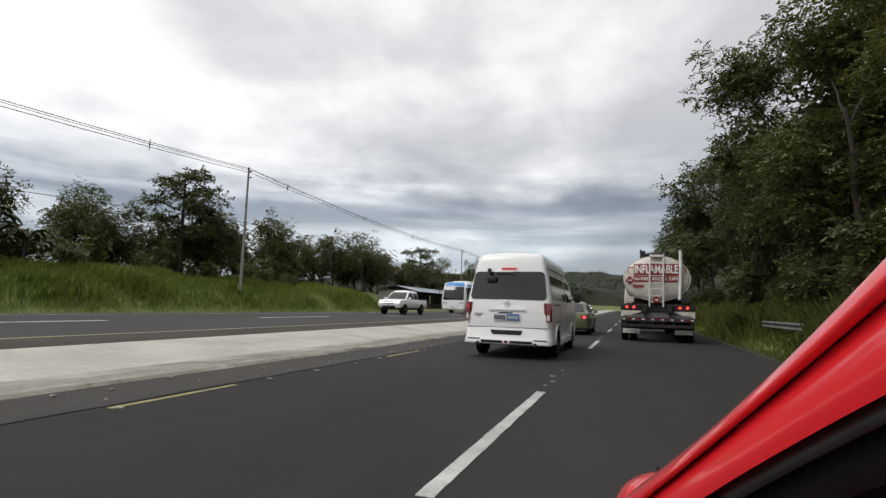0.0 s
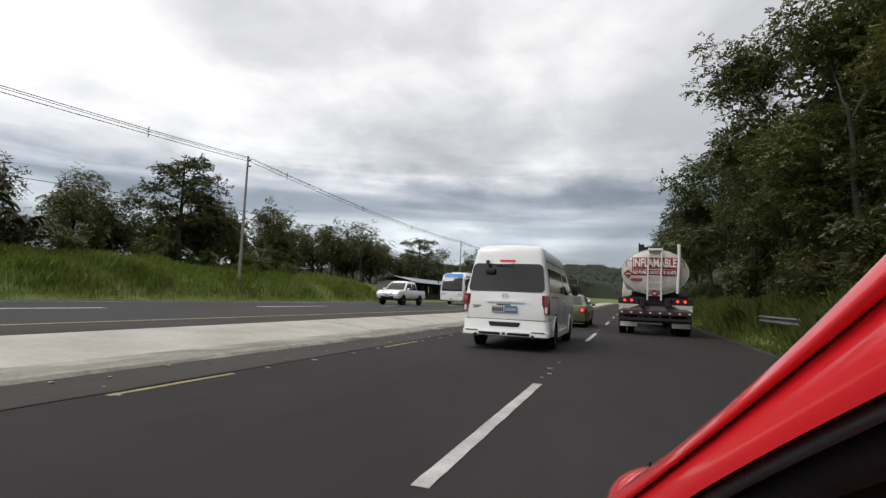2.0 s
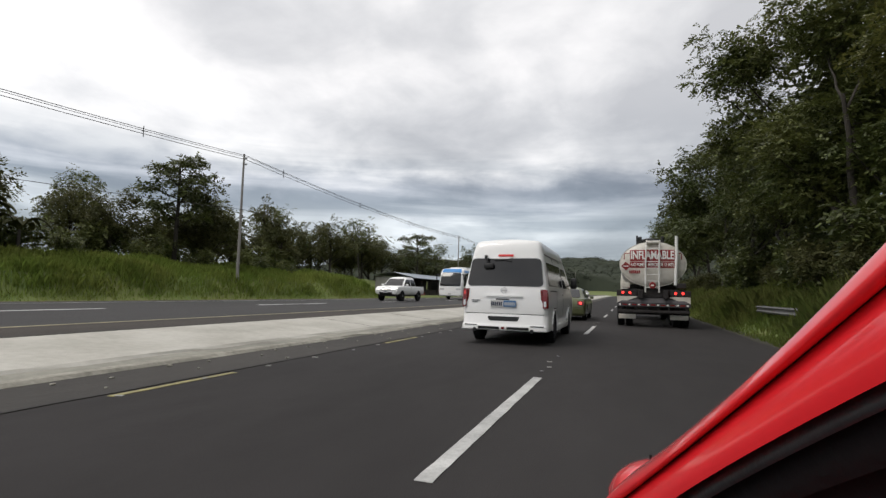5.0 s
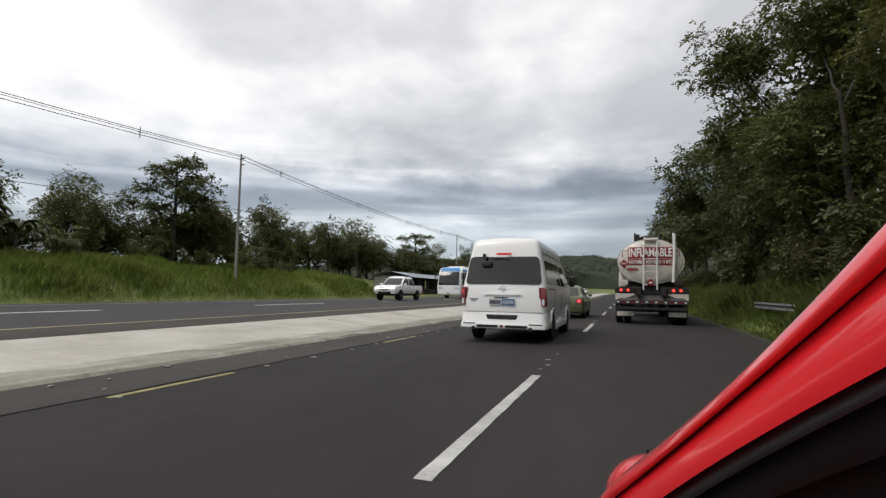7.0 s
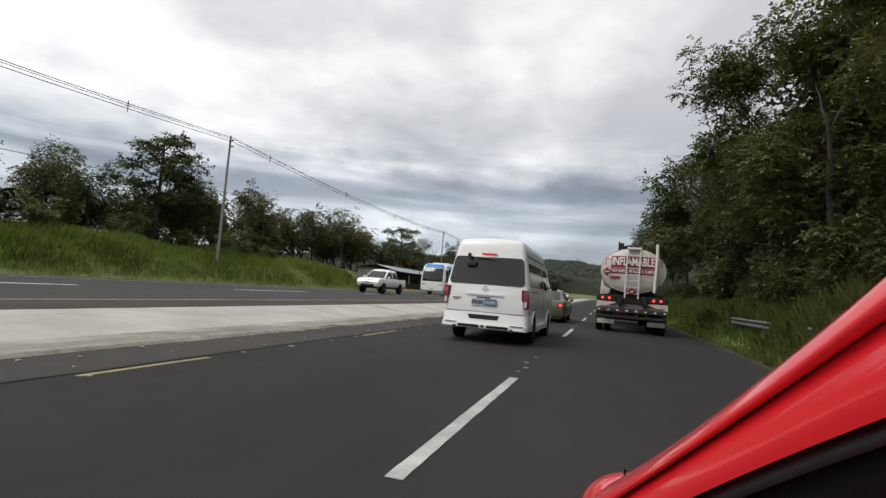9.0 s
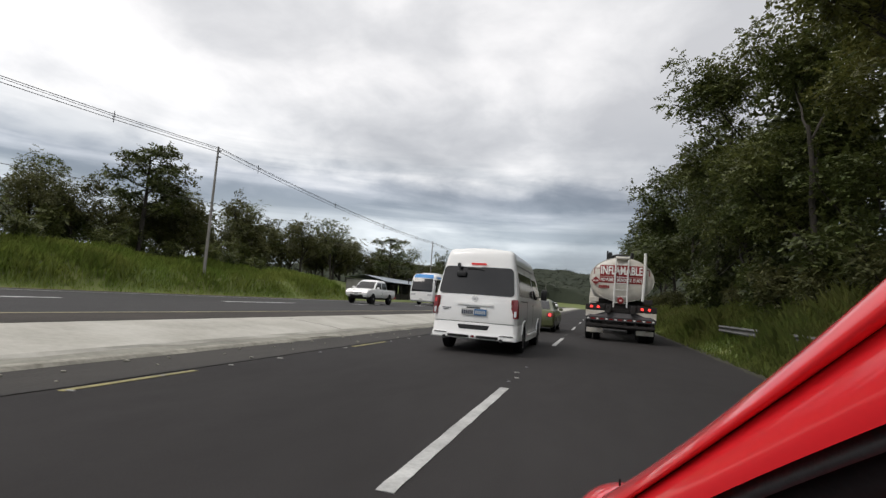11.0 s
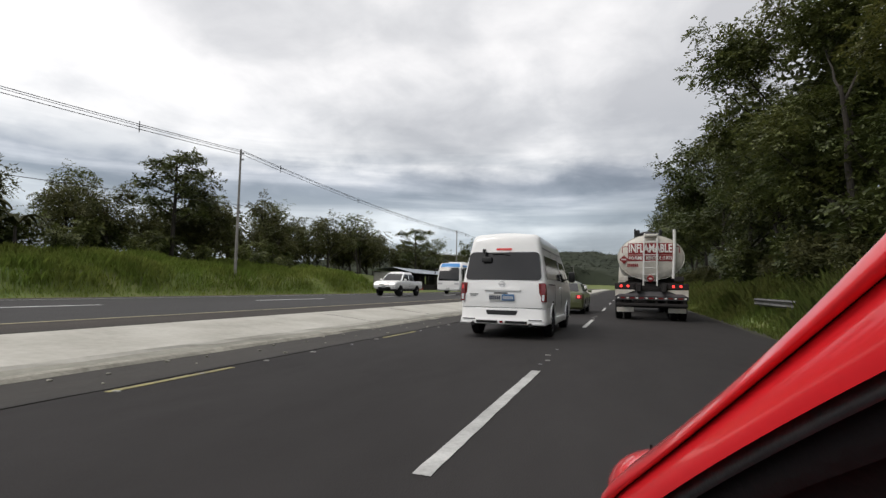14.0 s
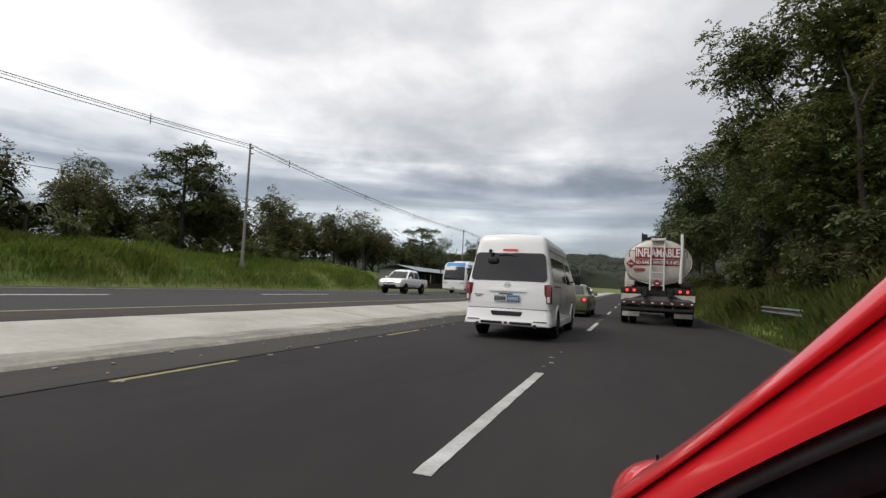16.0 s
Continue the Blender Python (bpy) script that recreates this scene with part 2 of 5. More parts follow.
M["lit_red_dim"] = mat("faintly_lit_red_lamp", (0.5, 0.02, 0.02), 0.3, vary=0.05, emission=(1.0, 0.05, 0.04, 0.16))
M["clear_lens"] = mat("clear_lamp_lens", (0.65, 0.65, 0.66), 0.15, vary=0.1, coat=0.8)
M["tank_white"] = mat("dusty_white_tank_paint", (0.74, 0.72, 0.66), 0.4, color2=(0.52, 0.48, 0.41), scale=0.9, coat=0.2)
M["sign_red"] = mat("dark_red_paint", (0.30, 0.022, 0.022), 0.5, vary=0.3, scale=4)
M["sign_white"] = mat("white_lettering", (0.80, 0.79, 0.76), 0.5, vary=0.1)
M["plate_white"] = mat("number_plate_white", (0.62, 0.62, 0.60), 0.4, vary=0.1)
M["plate_blue"] = mat("number_plate_blue", (0.06, 0.17, 0.36), 0.4, vary=0.1)
M["dark_ink"] = mat("dark_ink", (0.05, 0.06, 0.09), 0.6, vary=0.1)
M["rim"] = mat("dark_alloy", (0.05, 0.05, 0.055), 0.4, metal=0.7, vary=0.2)
M["rim_light"] = mat("silver_wheel", (0.45, 0.45, 0.46), 0.4, metal=0.7, vary=0.2)


# ---- mesh helpers ----
def part(name, bm, material, parent=None, label="", smooth=False):
    me = bpy.data.meshes.new(name)
    bm.normal_update()
    bm.to_mesh(me)
    bm.free()
    if smooth:
        for p in me.polygons:
            p.use_smooth = True
        if smooth == "auto":
            me.set_sharp_from_angle(angle=radians(38))
    me.materials.append(material)
    ob = new(name, me)
    if parent:
        ob.parent = parent
    if label:
        ob["label"] = label
    return ob


def raw_mesh(name, verts, faces, material, parent=None, smooth=False):
    me = bpy.data.meshes.new(name)
    me.from_pydata(verts, [], faces)
    me.update()
    me.materials.append(material)
    if smooth:
        me.polygons.foreach_set("use_smooth", [True] * len(me.polygons))
    ob = new(name, me)
    if parent:
        ob.parent = parent
    return ob


def thing(name, label, category, m=None, group="", kind=""):
    ob = tagged(new(name), label, category, group, kind)
    if m:
        ob.matrix_basis = m
    return ob


def box(bm, cx, cy, cz, sx, sy, sz, bevel=0.0, rot=None):
    vs = bmesh.ops.create_cube(bm, size=1.0)["verts"]
    m = Matrix.Translation((cx, cy, cz)) @ (rot or Matrix()) @ Matrix.Diagonal((sx, sy, sz, 1))
    bmesh.ops.transform(bm, matrix=m, verts=vs)
    if bevel:
        es = list({e for v in vs for e in v.link_edges})
        bmesh.ops.bevel(bm, geom=es, offset=bevel, segments=2, profile=0.5, affect="EDGES")
    return bm


def thicken(bm, t):
    bm.normal_update()
    bmesh.ops.solidify(bm, geom=bm.faces[:], thickness=t)
    bmesh.ops.recalc_face_normals(bm, faces=bm.faces)
    return bm


def boxed(cx, cy, cz, sx, sy, sz, bevel=0.0, rot=None):
    return box(bmesh.new(), cx, cy, cz, sx, sy, sz, bevel, rot)


def tube(bm, pts, radii, n=8, cap=True):
    pts = [Vector(p) for p in pts]
    if not hasattr(radii, "__len__"):
        radii = [radii] * len(pts)
    rings = []
    for i, p in enumerate(pts):
        d = (pts[min(i + 1, len(pts) - 1)] - pts[max(i - 1, 0)]).normalized()
        a = d.cross(Vector((0, 0, 1)) if abs(d.z) < 0.95 else Vector((1, 0, 0))).normalized()
        b = d.cross(a)
        rings.append([bm.verts.new(p + radii[i] * (math.cos(6.28318 * k / n) * a + math.sin(6.28318 * k / n) * b)) for k in range(n)])
    for r, s in zip(rings, rings[1:]):
        for k in range(n):
            bm.faces.new((r[k], r[(k + 1) % n], s[(k + 1) % n], s[k]))
    if cap:
        bm.faces.new(rings[0][::-1]), bm.faces.new(rings[-1])
    return bm


def tubed(pts, radii, n=8):
    bm = tube(bmesh.new(), pts, radii, n)
    bmesh.ops.recalc_face_normals(bm, faces=bm.faces)
    return bm


def lathe_x(bm, profile, n=28, cx=0, cy=0, cz=0):
    """Spins (x, r) pairs about an axis along x."""
    rings = [[bm.verts.new((cx + x, cy + r * math.cos(6.28318 * k / n), cz + r * math.sin(6.28318 * k / n))) for k in range(n)] for x, r in profile]
    for r, s in zip(rings, rings[1:]):
        for k in range(n):
            bm.faces.new((r[k], r[(k + 1) % n], s[(k + 1) % n], s[k]))
    bm.faces.new(rings[0][::-1]), bm.faces.new(rings[-1])
    bmesh.ops.recalc_face_normals(bm, faces=bm.faces)
    return bm


# ---- lie of the land ----
def rise(y):
    if y < 25:
        return 0.0
    if y < 140:
        return 0.00004 * (y - 25) ** 2
    return 0.529 + 0.55 * (1 - math.exp(-(y - 140) / 60.0))


def lerp_table(table, v):
    if v <= table[0][0]:
        return table[0][1]
    for (a, p), (b, q) in zip(table, table[1:]):
        if v <= b:
            return p + (q - p) * (v - a) / (b - a)
    return table[-1][1]


CROSS = [(-400, 2.5), (-60, 2.6), (-30, 2.5), (-26, 2.1), (-24, 1.6), (-22.9, 0.62), (-22.3, 0.30), (-21.8, 0.20), (-8.6, 0.05), (-7.2, -0.12), (3.2, -0.12), (3.4, -0.03), (4.2, 0.30), (6.0, 1.35), (8.0, 2.1), (14, 2.6), (60, 2.6)]


def land(x, y):
    z = lerp_table(CROSS, x) + rise(y)
    if -34 < x < -22.9:  # level forecourt of the shed
        flat = max(0.0, min(1.0, (y - 44) / 4.0)) * max(0.0, min(1.0, (84 - y) / 5.0)) * min(1.0, (x + 34) / 2.0)
        z = z + (0.40 + rise(y) - z) * flat
    off = max(0.0, -22.9 - x, x - 3.6)
    if off > 0:
        z += min(1.0, off / 3.0) * 0.28 * noise.noise(Vector((x * 0.22, y * 0.16, 0.0)))
    if y > 220:
        far = min(1.0, (y - 220) / 420.0)
        ridge = 29 + 9 * noise.noise(Vector((x * 0.006, 1.3, 0))) + 5 * noise.noise(Vector((x * 0.02, 4.3, 0)))
        z += ridge * far * far * (3 - 2 * far)
    return z


def make_ground():
    xs = [-1600, -900, -500, -300, -180, -110, -80] + [-60 + 3 * k for k in range(10)] + [-30 + 0.9 * k for k in range(8)] + [-22.9, -22.3, -21.8, -14, -8.6, -7.2, -3, 0, 3.2, 3.4] + [3.9 + 0.7 * k for k in range(10)] + [12, 15, 20, 28, 40, 60, 90, 140, 220, 350, 600, 1600]
    ys = [-220, -120, -70] + [-45 + 3 * k for k in range(56)] + [128, 140, 155, 170, 190, 215, 240, 270, 310, 350, 400, 450, 500, 560, 640, 720, 900, 1300, 2200, 3500]
    verts = [(x, y, land(x, y)) for y in ys for x in xs]
    w = len(xs)
    faces = [(j * w + i, j * w + i + 1, (j + 1) * w + i + 1, (j + 1) * w + i) for j in range(len(ys) - 1) for i in range(w - 1)]
    g = raw_mesh("ground", verts, faces, M["soil"], smooth=True)
    tagged(g, "grassy earth banks beside the highway", "ground", kind="structure")


def strip(name, cross, material, y0=-60, y1=270, step=5.0, wobble=0.0, seed=0, thick=0.25, freq=0.35):
    """A solid band along the road from (x, z) pairs across it."""
    n = int((y1 - y0) / step) + 1
    rows = []
    for j in range(n):
        y = y0 + j * step
        row = []
        for k, (x, z) in enumerate(cross):
            edge = k in (0, len(cross) - 1)
            dx = wobble * noise.noise(Vector((y * freq, seed + (7 if k else 0), 0))) if edge else 0
            row.append((x + dx, y, z + rise(y)))
        rows.append(row)
    w = len(cross)
    verts = [p for r in rows for p in r] + [(p[0], p[1], p[2] - thick) for r in rows for p in r]
    o = n * w
    faces = []
    for j in range(n - 1):
        for i in range(w - 1):
            a, b, c, d = j * w + i, j * w + i + 1, (j + 1) * w + i + 1, (j + 1) * w + i
            faces += [(a, b, c, d), (o + d, o + c, o + b, o + a)]
        faces += [(j * w, (j + 1) * w, o + (j + 1) * w, o + j * w), (j * w + w - 1, o + j * w + w - 1, o + (j + 1) * w + w - 1, (j + 1) * w + w - 1)]
    for j in (0, n - 1):
        faces += [(j * w + i, o + j * w + i, o + j * w + i + 1, j * w + i + 1) for i in range(w - 1)]
    return raw_mesh(name, verts, faces, material)


make_ground()
tagged(strip("road", [(-4.95, 0.012), (-4.8, 0.015), (-1.15, 0.03), (1.5, 0.02), (3.3, -0.01)], M["asphalt"], step=2.5, wobble=0.05), "dark grey asphalt lanes with a rough outer edge", "road", kind="structure")
tagged(strip("shoulder", [(-6.35, 0.0), (-4.9, -0.022)], M["old_asphalt"], step=2.5, thick=0.2), "older grey-brown asphalt shoulder beside the median", "shoulder", kind="structure")
tagged(strip("road_joint", [(-5.01, 0.0185), (-4.93, 0.0205)], M["crack"], step=0.45, wobble=0.055, seed=61, thick=0.05, freq=1.4), "dark ragged joint between the lane and the older shoulder", "road joint", kind="structure")
tagged(strip("road_far", [(-22.5, 0.36), (-14.2, 0.34), (-9.8, 0.28), (-8.85, 0.22)], M["asphalt_far"], wobble=0.2, seed=3), "greyer asphalt of the opposite carriageway", "road", kind="structure")
tagged(strip("gutter", [(-10.45, 0.299), (-9.7, 0.292), (-9.02, 0.262)], M["gutter"], step=1.5, wobble=0.10, seed=44, thick=0.05, freq=0.7), "brown dirt along the gutter beside the median", "gutter", kind="structure")
tagged(strip("median", [(-9.05, 0.19), (-8.92, 0.265), (-8.6, 0.250), (-6.76, 0.098), (-6.68, 0.05)], M["concrete"], step=0.8, wobble=0.12, freq=0.9), "pale concrete median strip between the carriageways", "median", kind="structure")
tagged(strip("kerb", [(-6.80, 0.06), (-6.58, 0.052), (-6.26, 0.03), (-6.20, 0.0)], M["dirty_concrete"], step=1.6, wobble=0.06, seed=9, thick=0.1), "worn grey concrete kerb foot beside the median", "kerb", kind="structure")
tagged(strip("kerb_lip", [(-6.38, 0.045), (-6.24, 0.040), (-6.17, 0.0)], M["kerb_pale"], step=0.9, wobble=0.09, seed=9, thick=0.08, freq=1.3), "pale chipped lip along the foot of the kerb", "kerb", kind="structure")

tagged(strip("far_verge", [(-22.75, 0.40), (-22.5, 0.37), (-22.1, 0.362)], M["dry_straw"], step=1.0, wobble=0.25, seed=31, thick=0.2, freq=0.5), "dry straw-coloured strip along the far road edge", "verge", kind="structure")
tagged(strip("verge", [(3.2, -0.02), (3.55, 0.035), (4.0, 0.19)], M["verge_soil"], step=0.8, wobble=0.30, seed=21, thick=0.2, freq=0.6), "brown dry soil and litter along the asphalt edge", "verge", kind="structure")


def paint(name, x, z, y, length, width, material, seed=0):
    bm = bmesh.new()
    rng = random.Random(seed)
    n = max(2, int(length / (0.16 if length < 20 else 0.6)))
    L_, R_ = [], []
    for k in range(n + 1):
        yy = y + length * k / n
        L_.append(bm.verts.new((x - width / 2 + rng.uniform(-1, 1) * 0.0035, yy, z + rise(yy) + 0.006)))
        R_.append(bm.verts.new((x + width / 2 + rng.uniform(-1, 1) * 0.0035, yy, z + rise(yy) + 0.006)))
    for k in range(n):
        bm.faces.new((L_[k], R_[k], R_[k + 1], L_[k + 1]))
    thicken(bm, 0.004)
    return part(name, bm, material)


DASH_Y = [2.8 + 12.2 * k for k in range(-2, 14)]
for k, y in enumerate(DASH_Y):
    tagged(paint("lane_dash", -1.11, 0.03, y, 4.0, 0.115, M["white_line"], k), "worn white lane dash on asphalt", "road marking", "white lane dashes", "structure")
for k in range(18):
    tagged(paint("yellow_dash", -4.8, 0.015, 3.7 + 6.1 * (k - 2), 1.7, 0.085, M["yellow_line"], 40 + k), "worn yellow edge dash beside the kerb", "road marking", "yellow edge dashes", "structure")
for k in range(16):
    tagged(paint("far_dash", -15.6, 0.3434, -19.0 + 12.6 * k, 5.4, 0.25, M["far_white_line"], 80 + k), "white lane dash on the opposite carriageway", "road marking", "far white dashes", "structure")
tagged(paint("yellow_edge_line", -10.62, 0.291, -50, 300, 0.14, M["faded_line"], 5), "continuous yellow edge line of the opposite carriageway", "road marking", kind="structure")
tagged(paint("white_edge_line", -20.6, 0.356, -50, 300, 0.11, M["white_line"], 6), "faded white edge line before the grass", "road marking", kind="structure")


# ---- vehicles ----
class Shell:
    """A car body from levels (z, half width, y of the tail, y of the nose), with rounded upright corners."""

    def __init__(self, levels, corner=0.12, crown=0.03):
        self.levels, self.corner, self.crown = levels, corner, crown

    def level(self, z):
        t = self.levels
        if z <= t[0][0]:
            return t[0][1:]
        for a, b in zip(t, t[1:]):
            if z <= b[0]:
                k = (z - a[0]) / max(1e-6, b[0] - a[0])
                return tuple(p + (q - p) * k for p, q in zip(a[1:], b[1:]))
        return t[-1][1:]

    def bend(self, d):
        c = self.corner
        return 0.0 if d >= c else c * (1 - math.sqrt(max(0.0, 1 - (1 - d / c) ** 2)))

    def build(self, arches=(), arch_r=0.36, lengthwise=26):
        bm = bmesh.new()
        c = self.corner
        grid = []
        lv = list(self.levels)
        for z, hw, yr, yf in lv:
            row = []
            ds = [0, c * 0.06, c * 0.2, c * 0.5, c]
            span = yf - yr
            ys = [yr + d for d in ds] + [yr + c + (span - 2 * c) * k / lengthwise for k in range(1, lengthwise)] + [yf - d for d in reversed(ds)]
            for y in ys:
                x = hw - self.bend(min(y - yr, yf - y))
                row.append((x, y, z))
            grid.append(row)
        m = len(grid[0])
        R_ = [[bm.verts.new((x, y, z)) for x, y, z in row] for row in grid]
        L_ = [[bm.verts.new((-x, y, z)) for x, y, z in row] for row in grid]

        def cut(p):
            return any((p[1] - ay) ** 2 + (p[2] - 0.33) ** 2 < arch_r ** 2 for ay in arches)

        for i in range(len(grid) - 1):
            for j in range(m - 1):
                mid = [sum(grid[a][b][k] for a, b in ((i, j), (i + 1, j), (i, j + 1), (i + 1, j + 1))) / 4 for k in range(3)]
                if cut(mid):
                    continue
                bm.faces.new((R_[i][j], R_[i][j + 1], R_[i + 1][j + 1], R_[i + 1][j]))
                bm.faces.new((L_[i][j + 1], L_[i][j], L_[i + 1][j], L_[i + 1][j + 1]))
        # tail and nose, bulged a little
        for j, s in ((0, -1), (m - 1, 1)):
            n = 6
            cols = []
            for i in range(len(grid)):
                row = [L_[i][j]]
                x, y, z = grid[i][j]
                for k in range(1, n):
                    u = -1 + 2 * k / n
                    row.append(bm.verts.new((x * u, y + s * self.crown * (1 - u * u), z)))
                cols.append(row + [R_[i][j]])
            for i in range(len(grid) - 1):
                for k in range(n):
                    q = (cols[i][k], cols[i][k + 1], cols[i + 1][k + 1], cols[i + 1][k])
                    bm.faces.new(q if s < 0 else q[::-1])
            if s < 0:
                first = cols
            else:
                last = cols
        # roof and floor
        for i, flip in ((len(grid) - 1, False), (0, True)):
            rows = [first[i]]
            n = 6
            for j in range(1, m - 1):
                x, y, z = grid[i][j]
                row = [L_[i][j]]
                for k in range(1, n):
                    u = -1 + 2 * k / n
                    row.append(bm.verts.new((x * u, y, z + (0.03 * (1 - u * u) if not flip else 0))))
                rows.append(row + [R_[i][j]])
            rows.append(last[i])
            for a, b in zip(rows, rows[1:]):
                for k in range(n):
                    q = (a[k], a[k + 1], b[k + 1], b[k])
                    bm.faces.new(q[::-1] if flip else q)
        bmesh.ops.remove_doubles(bm, verts=bm.verts, dist=0.0005)
        bmesh.ops.recalc_face_normals(bm, faces=bm.faces)
        return bm

    def patch(self, kind, z0, z1, a0, a1, off=0.006, a0_top=None, a1_top=None, r=0.06, thick=0.03, n=9, nu=6):
        """A plate that follows the tail, the nose or a side; its ends go from a0, a1 below to a0_top, a1_top above, with rounded corners."""
        a0_top, a1_top = a0 if a0_top is None else a0_top, a1 if a1_top is None else a1_top
        bm = bmesh.new()
        front, back = [], []
        zs = sorted({z0, z0 + r * 0.1, z0 + r * 0.35, z0 + r, z1 - r, z1 - r * 0.35, z1 - r * 0.1, z1} | {z0 + (z1 - z0) * k / n for k in range(n + 1)})
        zs = [z for z in zs if z0 <= z <= z1]
        for z in zs:
            k = (z - z0) / (z1 - z0)
            d = min(z - z0, z1 - z)
            inset = 0.0 if d >= r else r - math.sqrt(max(0.0, r * r - (r - d) ** 2))
            lo, hi = a0 + (a0_top - a0) * k + inset, a1 + (a1_top - a1) * k - inset
            hw, yr, yf = self.level(z)
            rf, rb = [], []
            for j in range(nu + 1):
                a = lo + (hi - lo) * j / nu
                for row, o in ((rf, off), (rb, off - thick)):
                    if kind == "tail":
                        row.append(bm.verts.new((a, yr - o - self.crown * (1 - (a / hw) ** 2), z)))
                    elif kind == "nose":
                        row.append(bm.verts.new((a, yf + o + self.crown * (1 - (a / hw) ** 2), z)))
                    else:
                        s = 1 if kind == "right" else -1
                        row.append(bm.verts.new((s * (hw - self.bend(min(max(a - yr, 0), max(yf - a, 0))) + o), a, z)))
            front.append(rf), back.append(rb)
        for i in range(len(zs) - 1):
            for j in range(nu):
                bm.faces.new((front[i][j], front[i][j + 1], front[i + 1][j + 1], front[i + 1][j]))
                bm.faces.new((back[i][j], back[i + 1][j], back[i + 1][j + 1], back[i][j + 1]))
            bm.faces.new((front[i][0], front[i + 1][0], back[i + 1][0], back[i][0]))
            bm.faces.new((front[i][nu], back[i][nu], back[i + 1][nu], front[i + 1][nu]))
        for i in (0, len(zs) - 1):
            for j in range(nu):
                bm.faces.new((front[i][j], back[i][j], back[i][j + 1], front[i][j + 1]))
        bmesh.ops.recalc_face_normals(bm, faces=bm.faces)
        return bm


def wheel(parent, x, y, r=0.33, w=0.21, rim="rim", spokes=5):
    """Tyre and rim; the outer face looks away from the car's middle."""
    s = 1 if x > 0 else -1
    t = part("wheel", lathe_x(bmesh.new(), [(-w / 2, r * 0.55), (-w / 2, r * 0.86), (-w * 0.38, r), (w * 0.38, r), (w / 2, r * 0.86), (w / 2 - 0.01, r * 0.66), (w / 2 - 0.05, r * 0.62), (w / 2 - 0.06, r * 0.3)], 30, x, y, r), M["rubber"], parent, smooth="auto")
    bm = lathe_x(bmesh.new(), [(s * (w / 2 - 0.045), r * 0.64), (s * (w / 2 - 0.005), r * 0.63), (s * (w / 2 - 0.02), r * 0.55), (s * (w / 2 - 0.05), r * 0.52)], 26, x, y, r)
    for k in range(spokes):
        a = 6.28318 * k / spokes
        box(bm, x + s * (w / 2 - 0.03), y + math.cos(a) * r * 0.3, r + math.sin(a) * r * 0.3, 0.03, r * 0.55, 0.06, 0.008, Matrix.Rotation(a, 4, "X"))
    lathe_x(bm, [(s * (w / 2 - 0.05), 0.07), (s * (w / 2), 0.06), (s * (w / 2 + 0.004), 0.02)], 14, x, y, r)
    part("rim", bm, M[rim], t)
    return t


def bars(bm, x, y, z, widths, height, gap, depth=0.006):
    """Plain upright bars in place of writing that is not to be read."""
    for w in widths:
        box(bm, x + w / 2, y, z, w, depth, height)
        x += w + gap
    return bm


def text_part(name, body, size, m, material, parent, width=None, extrude=0.004):
    cu = bpy.data.curves.new(name, "FONT")
    cu.body, cu.size, cu.extrude, cu.align_x, cu.align_y = body, size, extrude, "CENTER", "CENTER"
    cu.offset = size * 0.026
    tmp = new(name, cu)
    dep = bpy.context.evaluated_depsgraph_get()
    me = bpy.data.meshes.new_from_object(tmp.evaluated_get(dep))
    bpy.data.objects.remove(tmp)
    me.name = name
    xs = [v.co.x for v in me.vertices]
    k = width / (max(xs) - min(xs)) if width else 1.0
    me.transform(m @ Matrix.Diagonal((k, 1, 1, 1)))
    me.materials.clear()
    me.materials.append(material)
    ob = new(name, me)
    ob.parent = parent
    return ob


BACK = pose(0, 0, 0, 90, 0, 0)  # lettering that faces a viewer behind the vehicle


